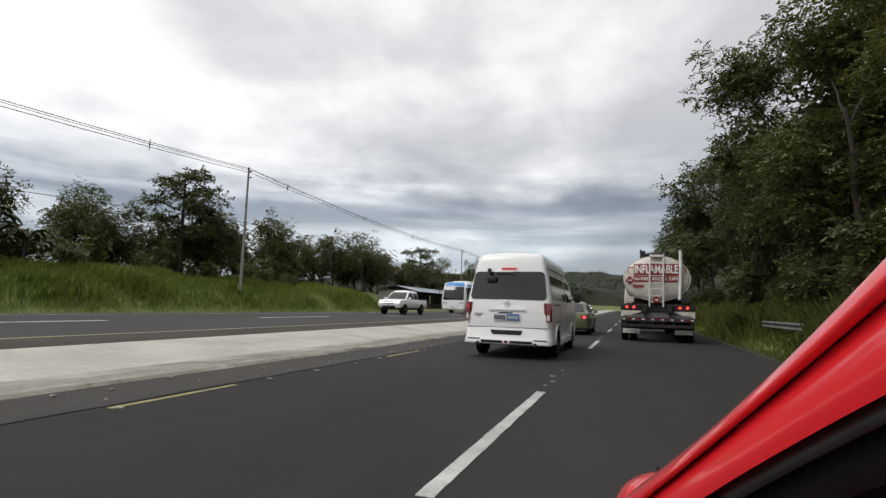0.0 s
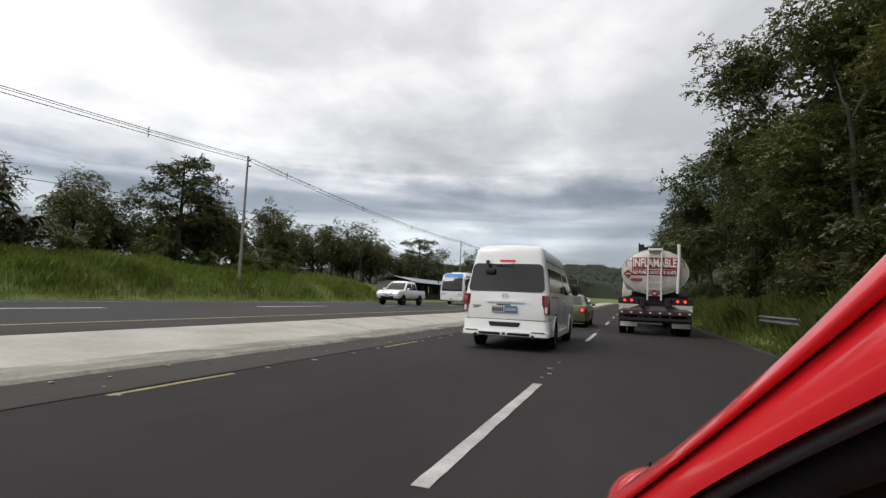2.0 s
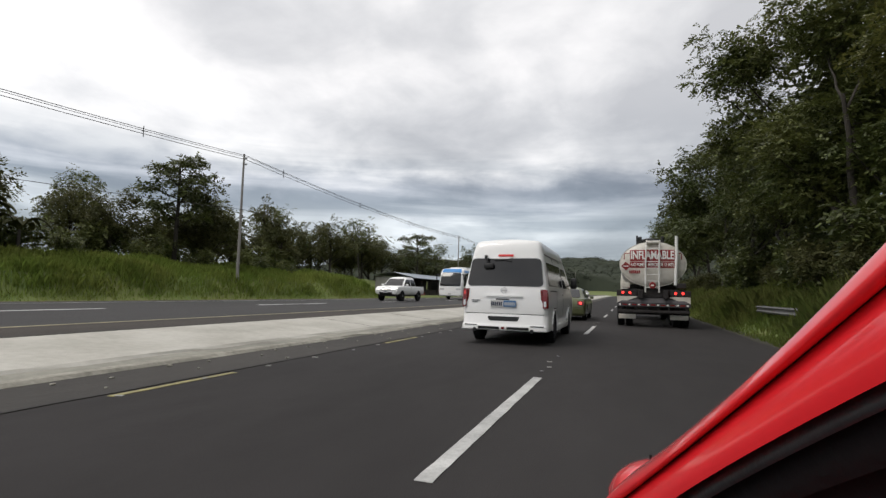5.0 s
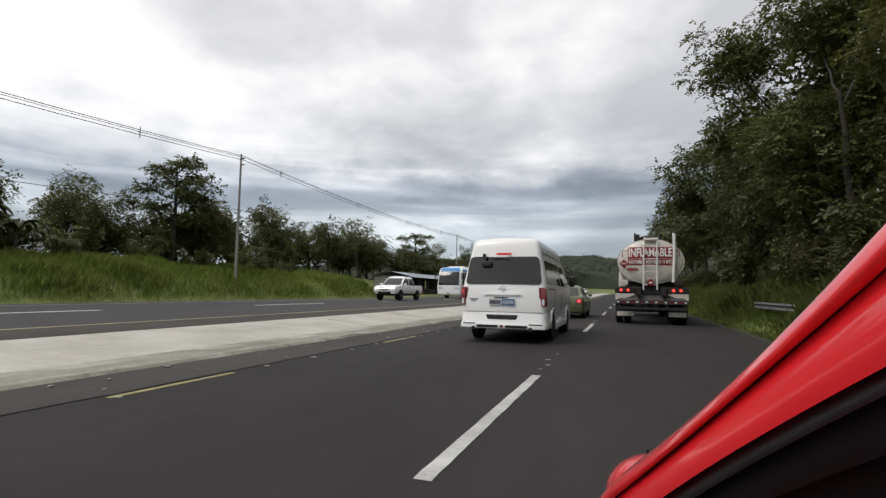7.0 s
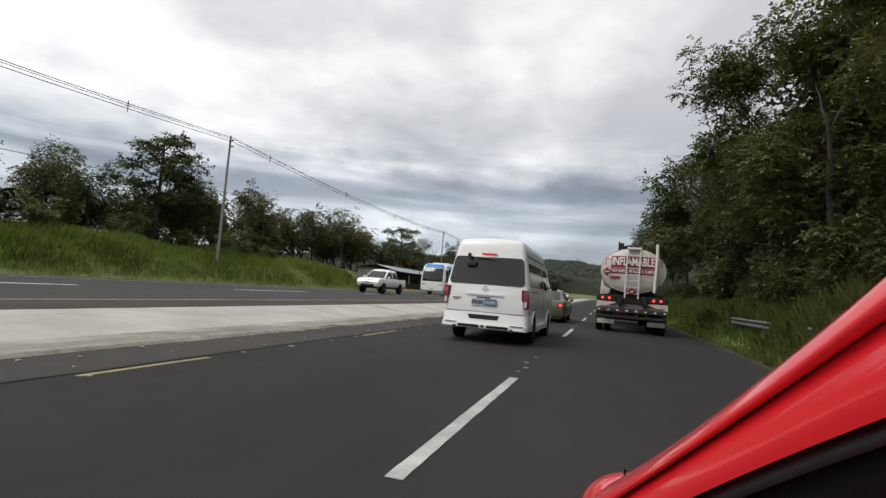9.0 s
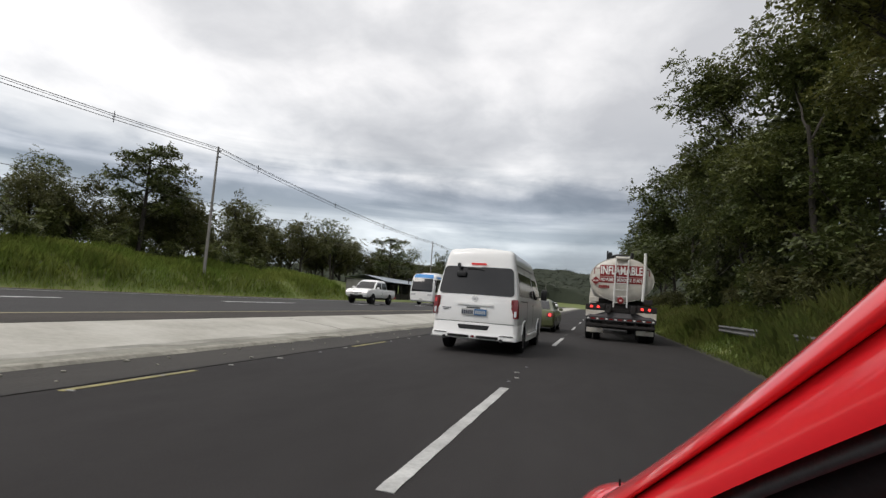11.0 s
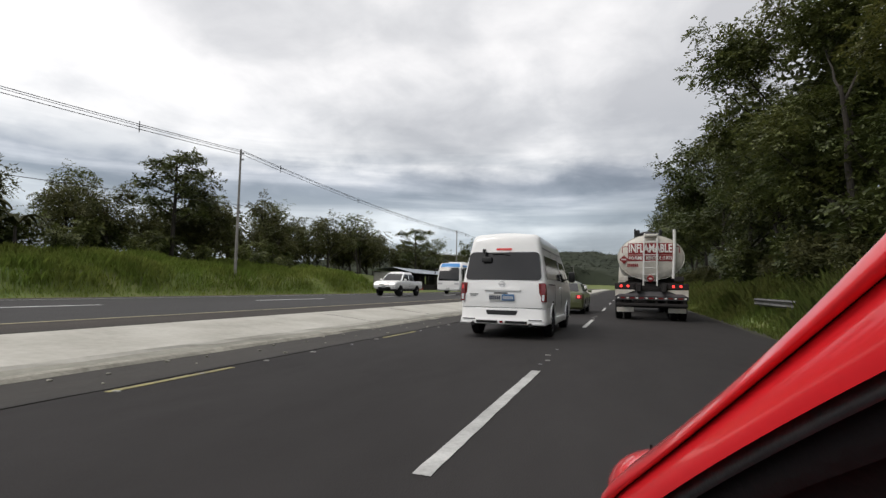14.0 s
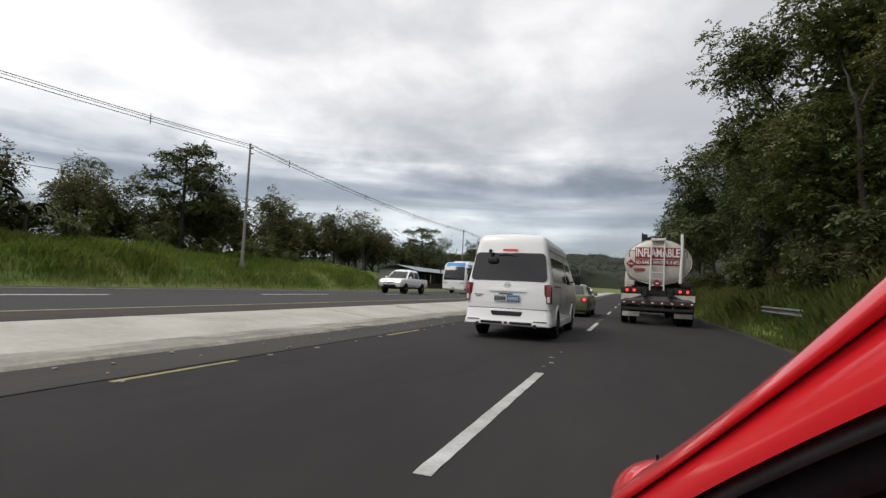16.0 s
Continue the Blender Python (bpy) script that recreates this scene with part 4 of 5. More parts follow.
def saloon(m, paint_key, label, lit=True, length=4.5, category="car"):
    c = thing("saloon_car", label, category, m)
    L = length
    sh = Shell([(0.20, 0.78, 0.10, L - 0.1), (0.30, 0.84, 0.02, L - 0.02), (0.50, 0.865, 0.0, L), (0.72, 0.87, 0.02, L - 0.08), (0.86, 0.855, 0.05, L - 0.35), (0.93, 0.82, 0.10, L - 0.95), (0.955, 0.78, 0.50, L - 1.25), (1.15, 0.70, 0.82, L - 1.58), (1.32, 0.62, 1.12, L - 1.88), (1.41, 0.52, 1.35, L - 2.12), (1.44, 0.40, 1.55, L - 2.3)], 0.16, 0.05)
    part("body", sh.build((0.95, L - 0.92), 0.35, 40), M[paint_key], c, smooth="auto")
    part("underside", boxed(0, L / 2, 0.30, 1.5, L - 0.5, 0.22, 0.05), M["black_plastic"], c)
    part("rear_window", sh.patch("tail", 0.99, 1.36, -0.62, 0.62, 0.006, -0.50, 0.50, 0.05), M["dark_glass"], c, smooth="auto")
    part("windscreen", sh.patch("nose", 0.98, 1.37, -0.68, 0.68, 0.006, -0.52, 0.52, 0.05), M["dark_glass"], c)
    part("boot_seam", sh.patch("tail", 0.56, 0.568, -0.70, 0.70, 0.003, r=0.002, n=2), M["black_plastic"], c)
    part("rear_bumper", sh.patch("tail", 0.26, 0.52, -0.80, 0.80, 0.05, r=0.06, nu=10), M[paint_key], c, smooth="auto")
    p = part("number_plate", boxed(0, -0.075, 0.64, 0.34, 0.012, 0.14, 0.004), M["plate_white"], c)
    part("plate_bars", bars(bmesh.new(), -0.14, -0.083, 0.64, [0.03] * 6, 0.07, 0.014), M["dark_ink"], p)
    for s, side in ((1, "right"), (-1, "left")):
        a = (0.52, 0.80) if s > 0 else (-0.80, -0.52)
        t = part("tail_light", sh.patch("tail", 0.66, 0.84, *a, 0.012, r=0.03), M["tail_red"], c)
        if lit:
            part("lit_bulb", sh.patch("tail", 0.69, 0.81, a[0] + 0.08, a[1] - 0.08, 0.02, r=0.05), M["lit_red"], t)
        part("headlight", sh.patch("nose", 0.60, 0.76, *a, 0.012, r=0.05), M["clear_lens"], c)
        part("side_window", sh.patch(side, 0.985, 1.33, 0.85, 2.25, 0.006, 1.30, 2.10, 0.04), M["dark_glass"], c, smooth="auto")
        part("side_window", sh.patch(side, 0.985, 1.33, 2.33, L - 1.35, 0.006, 2.20, L - 1.95, 0.04), M["dark_glass"], c, smooth="auto")
        part("door_seam", sh.patch(side, 0.30, 0.95, 2.28, 2.29, 0.003, r=0.002), M["black_plastic"], c)
        part("door_handle", sh.patch(side, 0.80, 0.83, 2.05, 2.22, 0.02, r=0.01, n=2), M[paint_key], c)
        mr = part("door_mirror", boxed(s * 0.93, L - 1.45, 0.99, 0.18, 0.09, 0.12, 0.03), M[paint_key], c, smooth="auto")
        for y in (0.95, L - 0.92):
            wheel(c, s * 0.76, y, 0.31, 0.19, "rim_light", 7)
    part("grille", sh.patch("nose", 0.42, 0.60, -0.45, 0.45, 0.01, r=0.04), M["black_plastic"], c)
    return c


def own_car():
    """The red car from whose driver's window the road is seen: its pillar, door, bonnet and roof."""
    c = thing("red_car", "glossy red compact car with black window seals on the asphalt", "car")
    # the windscreen pillar runs from the cowl up and back to the roof
    base, top = Vector((-0.011, 0.957, 0.741)), Vector((0.166, 0.510, 1.120))
    d = (top - base).normalized()
    out = Vector((0, 0, 1.12)) - base.lerp(top, 0.6)
    out = (out - d * out.dot(d)).normalized()
    down = d.cross(out).normalized()
    if down.z > 0:
        down = -down
    # bands along the pillar: how far down their edges lie (at the base, growth upward), how far out
    def rail(name, u0, u1, o0, o1, bulge, material, label="", parent=c, ext0=0.10, ext1=0.75, n=26):
        bm = bmesh.new()
        rings = []
        for i in range(n + 1):
            t = -ext0 + (1 + ext0 + ext1) * i / n
            p = base.lerp(top, t)
            q = max(0.0, min(1.3, t))
            a, b = (u[0] + u[1] * q + u[2] * q * q for u in (u0, u1))
            ring = []
            for k in range(9):
                u = a + (b - a) * k / 8
                o = o0 + (o1 - o0) * k / 8 + bulge * math.sin(math.pi * k / 8)
                ring.append(bm.verts.new(p + down * u + out * o))
            for k in range(9):
                u = b + (a - b) * k / 8
                ring.append(bm.verts.new(p + down * u + out * (min(o0, o1) - 0.05)))
            rings.append(ring)
        for r, s in zip(rings, rings[1:]):
            for k in range(18):
                bm.faces.new((r[k], r[(k + 1) % 18], s[(k + 1) % 18], s[k]))
        bm.faces.new(rings[0]), bm.faces.new(rings[-1][::-1])
        bmesh.ops.remove_doubles(bm, verts=bm.verts, dist=0.0001)
        bmesh.ops.recalc_face_normals(bm, faces=bm.faces)
        return part(name, bm, material, parent, label, smooth="auto")

    edge, groove, lip, sill, ridge = (-0.0355, 0.0685, -0.0330), (-0.0162, 0.0419, -0.0069), (-0.0138, 0.0432, -0.0088), (0.0233, 0.0124, 0.0316), (0.0470, 0.0030, 0.0350)
    rail("pillar", edge, groove, -0.022, -0.012, 0.012, M["red_paint"], "glossy red windscreen pillar")
    rail("pillar_groove", tuple(v - k for v, k in zip(groove, (0.0005, 0, 0))), tuple(v + k for v, k in zip(lip, (0.0002, 0, 0))), -0.019, -0.021, 0.001, M["rubber"], "black rubber strip in the groove")
    rail("door_frame", lip, sill, -0.017, 0.024, 0.009, M["red_paint"], "glossy red upper door frame")
    rail("window_seal", tuple(v - k for v, k in zip(sill, (0.001, 0, 0))), ridge, -0.004, 0.024, 0.010, M["seal"], "thick black window seal")
    rail("seal_lip", tuple(v - k for v, k in zip(ridge, (0.002, 0, 0))), tuple(v + k for v, k in zip(ridge, (0.034, 0.008, 0))), 0.004, 0.020, 0.006, M["rubber"], "second ridge of the black seal")
    rail("inner_seal", tuple(v + k for v, k in zip(ridge, (0.032, 0.008, 0))), tuple(v + k for v, k in zip(ridge, (0.25, 0.05, 0))), 0.0, 0.060, 0.0, M["rubber"], "dark inside of the door frame")
    # swelling of the wing where the pillar meets it, with a dark seam
    k = bmesh.new()
    bmesh.ops.create_uvsphere(k, u_segments=32, v_segments=20, radius=1.0)
    m = Matrix.Translation((0.071, 1.188, 0.688)) @ Matrix.Rotation(radians(-22), 4, "X") @ Matrix.Diagonal((0.110, 0.26, 0.086, 1))
    bmesh.ops.transform(k, matrix=m, verts=k.verts)
    wing = part("wing_top", k, M["red_paint"], c, smooth=True)
    part("wing_seam", tubed([(0.0445, 1.070, 0.819), (0.0445, 1.071, 0.808), (0.046, 1.072, 0.797)], 0.0026, 6), M["rubber"], wing)
    return c


def red_body(c):
    """The rest of the short-nosed red car, behind and below the pillar."""
    cx = 0.93

    def moved(bm):
        bmesh.ops.translate(bm, vec=(cx, 0, 0), verts=bm.verts)
        return bm

    low = Shell([(0.22, 0.78, -2.45, 1.30), (0.32, 0.84, -2.55, 1.38), (0.48, 0.86, -2.58, 1.42), (0.60, 0.855, -2.56, 1.38), (0.66, 0.83, -2.54, 1.32), (0.70, 0.79, -2.50, 1.24)], 0.2, 0.05)
    part("lower_body", moved(low.build((-1.75, 0.72), 0.33, 44)), M["red_paint"], c, smooth="auto")
    up = Shell([(0.69, 0.785, -2.50, 0.45), (0.76, 0.78, -2.48, 0.44), (1.0, 0.735, -2.42, 0.34), (1.25, 0.67, -2.34, 0.22), (1.38, 0.62, -2.28, 0.15), (1.44, 0.55, -2.2, 0.10)], 0.12, 0.03)
    part("upper_body", moved(up.build((), 0.1, 30)), M["red_paint"], c, smooth="auto")
    for side in ("left", "right"):
        part("door_glass", moved(up.patch(side, 0.80, 1.30, -0.72, 0.25, 0.006, -0.68, 0.10, 0.05)), M["dark_glass"], c)
        part("rear_side_glass", moved(up.patch(side, 0.80, 1.30, -2.2, -0.85, 0.006, -2.1, -0.82, 0.05)), M["dark_glass"], c)
        d_ = part("door", moved(low.patch(side, 0.34, 0.64, -0.62, 0.36, 0.010, r=0.05)), M["red_paint"], c, smooth="auto")
        part("door_handle", moved(low.patch(side, 0.585, 0.615, -0.52, -0.36, 0.035, r=0.01, n=2)), M["black_plastic"], d_)
        part("sill_trim", moved(up.patch(side, 0.765, 0.785, -2.2, 0.4, 0.012, r=0.005, n=2)), M["rubber"], c, "black window sill strip")
    part("tailgate_glass", moved(up.patch("tail", 0.85, 1.30, -0.58, 0.58, 0.006, -0.5, 0.5, 0.05)), M["dark_glass"], c)
    for s in (-1, 1):
        part("tail_light", moved(low.patch("tail", 0.45, 0.64, *sorted((s * 0.58, s * 0.78)), 0.012, r=0.03)), M["tail_red"], c)
        part("headlight", moved(low.patch("nose", 0.46, 0.60, *sorted((s * 0.48, s * 0.76)), 0.012, r=0.04)), M["clear_lens"], c)
        for y in (-1.75, 0.72):
            wheel(c, cx + s * 0.76, y, 0.28, 0.18, "rim_light", 7)
    bm = bmesh.new()
    bm_poly(bm, [(0.24, 1.03, 0.74), (1.66, 1.03, 0.74), (1.50, 0.12, 1.43), (0.42, 0.12, 1.43)])
    thicken(bm, 0.006)
    part("windscreen", bm, M["dark_glass"], c)
    part("far_pillar", tubed([(1.76, 1.08, 0.72), (1.52, 0.12, 1.43)], 0.035, 8), M["red_paint"], c)
    part("cowl", boxed(cx, 1.08, 0.70, 1.4, 0.16, 0.05, 0.02), M["black_plastic"], c)


passenger_van(pose(-2.50, 10.80, 0.02))
tanker(pose(0.866, 20.05, 0.03))
saloon(pose(-2.55, 22.6, 0.03), "green_paint", "olive green saloon car with lit brake lights")
RED = own_car()
red_body(RED)


def pickup(m):
    c = thing("pickup_truck", "white double-cab pickup truck with an open load bed", "pickup truck", m)
    low = Shell([(0.50, 0.80, 0.05, 5.12), (0.60, 0.88, 0.0, 5.20), (0.80, 0.90, 0.0, 5.22), (1.00, 0.89, 0.02, 5.10), (1.08, 0.86, 0.04, 4.85)], 0.14, 0.04)
    part("body", low.build((1.15, 4.25), 0.43, 40), M["white_paint"], c, smooth="auto")
    up = Shell([(1.06, 0.84, 1.55, 4.05), (1.12, 0.83, 1.58, 4.0), (1.45, 0.77, 1.64, 3.62), (1.70, 0.70, 1.74, 3.25), (1.79, 0.60, 1.9, 3.02)], 0.12, 0.03)
    cab = part("cab", up.build((), 0.1, 22), M["white_paint"], c, smooth="auto")
    part("windscreen", up.patch("nose", 1.14, 1.66, -0.74, 0.74, 0.008, -0.60, 0.60, 0.05), M["dark_glass"], cab)
    part("rear_window", up.patch("tail", 1.16, 1.62, -0.66, 0.66, 0.008, -0.56, 0.56, 0.05), M["dark_glass"], cab)
    for s, side in ((1, "right"), (-1, "left")):
        part("door_window", up.patch(side, 1.14, 1.62, 1.74, 2.60, 0.006, 1.84, 2.58, 0.04), M["dark_glass"], cab)
        part("door_window", up.patch(side, 1.14, 1.62, 2.70, 3.88, 0.006, 2.68, 3.32, 0.04), M["dark_glass"], cab)
        part("door_seam", low.patch(side, 0.5, 1.06, 2.66, 2.675, 0.003, r=0.002), M["black_plastic"], c)
        part("headlight", low.patch("nose", 0.80, 0.98, *((0.48, 0.84) if s > 0 else (-0.84, -0.48)), 0.012, r=0.05), M["clear_lens"], c)
        part("tail_light", low.patch("tail", 0.70, 1.04, *((0.72, 0.86) if s > 0 else (-0.86, -0.72)), 0.012, r=0.03), M["tail_red"], c)
        part("door_mirror", boxed(s * 1.0, 3.72, 1.20, 0.2, 0.1, 0.16, 0.03), M["white_paint"], c, smooth="auto")
        part("bed_rail", boxed(s * 0.83, 0.80, 1.10, 0.08, 1.5, 0.05, 0.015), M["white_paint"], c)
        for y in (1.15, 4.25):
            wheel(c, s * 0.80, y, 0.40, 0.25, "rim_light", 6)
    part("load_bed", boxed(0, 0.80, 1.07, 1.50, 1.36, 0.03), M["black_plastic"], c, "black load bed floor")
    part("grille", low.patch("nose", 0.78, 0.96, -0.42, 0.42, 0.014, r=0.03), M["black_plastic"], c, "dark grille with a bright bar")
    part("grille_bar", low.patch("nose", 0.86, 0.90, -0.44, 0.44, 0.03, r=0.01, n=2), M["chrome"], c)
    part("air_intake", low.patch("nose", 0.50, 0.66, -0.50, 0.50, 0.014, r=0.03), M["black_plastic"], c)
    p = part("number_plate", boxed(0, 5.29, 0.68, 0.34, 0.012, 0.14, 0.004), M["plate_white"], c)
    part("plate_bars", bars(bmesh.new(), -0.14, 5.298, 0.68, [0.03] * 6, 0.07, 0.014), M["dark_ink"], p)
    part("underside", boxed(0, 2.6, 0.45, 1.4, 4.6, 0.2, 0.04), M["chassis"], c)
    return c


def coach(m):
    c = thing("coach", "white coach with a blue roof front and dark side windows", "bus", m)
    L = 11.0
    sh = Shell([(0.32, 1.14, 0.12, L - 0.1), (0.45, 1.22, 0.03, L), (1.0, 1.25, 0.0, L), (1.5, 1.25, 0.0, L - 0.04), (2.2, 1.23, 0.04, L - 0.22), (2.75, 1.19, 0.10, L - 0.48), (2.98, 1.12, 0.2, L - 0.68), (3.08, 1.0, 0.35, L - 0.85)], 0.22, 0.08)
    part("body", sh.build((2.9, 8.4), 0.52, 60), M["white_paint"], c, smooth="auto")
    part("windscreen", sh.patch("nose", 1.32, 2.62, -1.08, 1.08, 0.012, -1.0, 1.0, 0.12), M["dark_glass"], c, "large pale-reflecting windscreen", smooth="auto")
    part("blue_visor", sh.patch("nose", 2.68, 3.06, -1.02, 1.02, 0.03, -0.92, 0.92, 0.06), M["bus_blue"], c, "bright blue roof front", smooth="auto")
    for s, side in ((1, "right"), (-1, "left")):
        part("side_windows", sh.patch(side, 1.68, 2.62, 0.35, L - 1.35, 0.008, 0.45, L - 1.35, 0.10, nu=24), M["dark_glass"], c, "continuous dark side glazing", smooth="auto")
        part("driver_window", sh.patch(side, 1.30, 2.55, L - 1.25, L - 0.45, 0.008, L - 1.25, L - 0.80, 0.08), M["dark_glass"], c)
        part("blue_stripe", sh.patch(side, 2.68, 2.90, 0.4, L - 0.9, 0.008, r=0.02, nu=20), M["bus_blue"], c)
        b = bmesh.new()
        for q in range(3):
            box(b, s * 1.262, 0.55 + 0.16 * q, 0.85, 0.012, 0.11, 0.42)
        part("engine_vent", b, M["black_plastic"], c)
        b = bmesh.new()
        for q, w in enumerate((0.18, 0.3, 0.22, 0.35, 0.25, 0.2, 0.3)):
            box(b, s * 1.262, 1.9 + 0.36 * q, 1.45, 0.01, w, 0.10)
        part("name_bars", b, M["dark_ink"], c, "line of plain dark bars")
        part("headlight", sh.patch("nose", 0.95, 1.12, *((0.62, 1.08) if s > 0 else (-1.08, -0.62)), 0.015, r=0.05), M["clear_lens"], c)
        part("mirror", tubed([(s * 1.18, L - 0.3, 2.5), (s * 1.4, L + 0.05, 2.4), (s * 1.4, L + 0.05, 1.95)], 0.06, 8), M["black_plastic"], c)
        for y in (2.9, 8.4):
            wheel(c, s * 1.08, y, 0.48, 0.28, "rim_light", 8)
            part("axle", tubed([(0, y, 0.48), (s * 1.0, y, 0.48)], 0.06, 8), M["chassis"], c)
    part("front_bumper", sh.patch("nose", 0.36, 0.72, -1.12, 1.12, 0.07, r=0.10, nu=14), M["white_paint"], c, smooth="auto")
    part("number_plate", boxed(0, L + 0.16, 0.56, 0.34, 0.012, 0.14), M["plate_white"], c)
    ac = part("roof_unit", boxed(0, 7.2, 3.16, 1.7, 3.0, 0.24, 0.08), M["white_paint"], c, smooth="auto")
    for q in range(4):
        part("roof_vent", boxed(0.86, 6.2 + 0.6 * q, 3.17, 0.03, 0.4, 0.08), M["black_plastic"], ac)
    part("underside", boxed(0, L / 2, 0.5, 2.0, L - 1.0, 0.24, 0.05), M["chassis"], c)
    return c


def joint(y, seed):
    """A dirt-filled crack across the sloping face of the median."""
    r = random.Random(seed)
    bm, rows = bmesh.new(), []
    for k in range(9):
        u = k / 8
        yy = y + 0.10 * math.sin(seed + 3 * u) + r.uniform(-0.03, 0.03)
        w = 0.004 + 0.006 * r.random()
        rows.append([bm.verts.new((-8.55 + 1.75 * u, yy + q * w, 0.2465 - 0.1445 * u + rise(yy) + 0.003)) for q in (-1, 1)])
    for a, b in zip(rows, rows[1:]):
        bm.faces.new((a[0], b[0], b[1], a[1]))
    thicken(bm, 0.004)
    tagged(part("median_joint", bm, M["gutter"]), "dirt-filled crack across the pale median", "crack", "cracks across the median", "structure")


for k in range(1, 8):
    joint(4.6 + 7.3 * k + 1.5 * math.sin(k * 2.2), k)

M["stud_pale"] = mat("worn_stud_plastic", (0.42, 0.42, 0.39), 0.7, color2=(0.20, 0.20, 0.18), scale=12, bump=0.3)
M["old_steel"] = mat("weathered_galvanised_steel", (0.17, 0.17, 0.165), 0.7, metal=0.3, vary=0.4, scale=3)
M["tin"] = mat("galvanised_roof_sheet", (0.42, 0.47, 0.52), 0.45, metal=0.5, vary=0.3, scale=1.0)
M["block_wall"] = mat("grey_block_wall", (0.24, 0.235, 0.22), 0.95, vary=0.35, scale=1.2, bump=0.4)
M["dark_wood"] = mat("dark_weathered_wood", (0.07, 0.06, 0.05), 0.9, vary=0.4, scale=3, bump=0.4)
M["crate_red"] = mat("faded_red_plastic", (0.42, 0.06, 0.05), 0.6, vary=0.2)
M["goods_yellow"] = mat("yellow_fruit", (0.50, 0.38, 0.05), 0.6, vary=0.4, scale=8)


def roadside_shed(m):
    """An open shed: block end wall, posts and a corrugated lean-to roof."""
    h = thing("roadside_shed", "open roadside shed with a corrugated metal roof on posts", "shed", m)
    L, D = 17.0, 5.0
    roof = bmesh.new()
    n = 120
    rows = []
    for j, (x, z) in enumerate(((D / 2 + 0.5, 2.25), (0, 2.95), (-D / 2 - 0.3, 2.55))):
        rows.append([roof.verts.new((x, -0.4 + (L + 0.8) * k / n, z + 0.025 * math.sin(k * math.pi / 2 + 0.4))) for k in range(n + 1)])
    for a, b in zip(rows, rows[1:]):
        for k in range(n):
            roof.faces.new((a[k], a[k + 1], b[k + 1], b[k]))
    thicken(roof, 0.012)
    part("roof", roof, M["tin"], h, "pale corrugated metal roof sheets")
    part("back_wall", boxed(-D / 2, L / 2, 1.2, 0.14, L, 2.4, 0.01), M["dark_wood"], h, "dark boarded back wall")
    part("end_wall", boxed(-0.6, 0.0, 1.15, D - 1.2, 0.15, 2.3, 0.01), M["block_wall"], h, "grey block end wall")
    part("end_wall", boxed(0, L, 1.15, D - 0.4, 0.15, 2.3, 0.01), M["block_wall"], h)
    for k in range(7):
        y = 0.15 + (L - 0.3) * k / 6
        part("post", tubed([(D / 2, y, 0), (D / 2, y, 2.27)], 0.06, 8), M["dark_wood"], h)
        part("rafter", boxed(0.0, y, 2.30, D, 0.07, 0.12), M["dark_wood"], h)
    part("counter", boxed(0.6, L * 0.55, 0.45, 0.8, 9.0, 0.9, 0.02), M["dark_wood"], h, "dark sales counter")
    return h


pickup(pose(-16.4, 38.5, 0.36 + rise(38), 0, 0, 180))
coach(pose(-16.4, 58.5, 0.36 + rise(53), 0, 0, 180))
saloon(pose(-11.6, 118, 0.31 + rise(116), 0, 0, 180), "silver_paint", "silver saloon car far along the opposite carriageway", lit=False, length=4.3)
saloon(pose(-11.2, 152, 0.31 + rise(150), 0, 0, 180), "white_paint", "white saloon car in the distance", lit=False, length=4.4)
roadside_shed(pose(-27.0, 57, 0.42 + rise(62)))
saloon(pose(-24.6, 50.5, 0.42 + rise(52)), "blue_paint", "blue saloon car parked beside the shed", lit=False, length=4.4)


def crate(x, y, material, label):
    c = thing("crate", label, "crate", pose(x, y, land(x, y)))
    bm = bmesh.new()
    for z in (0.08, 0.25, 0.42):
        for s in (-1, 1):
            box(bm, 0, s * 0.30, z, 0.62, 0.03, 0.12, 0.008)
            box(bm, s * 0.30, 0, z, 0.03, 0.6, 0.12, 0.008)
    part("slats", bm, material, c)
    part("crate_base", boxed(0, 0, 0.03, 0.6, 0.6, 0.04), material, c)


crate(-24.0, 57.6, M["crate_red"], "faded red crate in front of the shed")
crate(-23.9, 58.5, M["crate_red"], "faded red crate standing by the posts")
crate(-23.9, 69.0, M["goods_yellow"], "yellow crate of goods by the shed")

# guard rail, half hidden in the verge grass
G = thing("guard_rail", "grey steel guard rail half hidden by verge grass", "guard rail")
gr = bmesh.new()
sect = [(0.0, 0.50), (0.04, 0.55), (0.0, 0.60), (0.0, 0.64), (0.04, 0.69), (0.0, 0.74)]
ra = [[gr.verts.new((4.35 - dx, y, z + 0.16 + rise(y))) for dx, z in sect] for y in [8 + k for k in range(14)]]
for p_, q_ in zip(ra, ra[1:]):
    for k in range(5):
        gr.faces.new((p_[k], p_[k + 1], q_[k + 1], q_[k]))
thicken(gr, 0.006)
part("rail", gr, M["old_steel"], G, "corrugated steel rail")
for y in (8.5, 12.5, 16.5, 20.5):
    part("rail_post", boxed(4.46, y, 0.48 + rise(y), 0.10, 0.12, 0.85, 0.01), M["old_steel"], G)

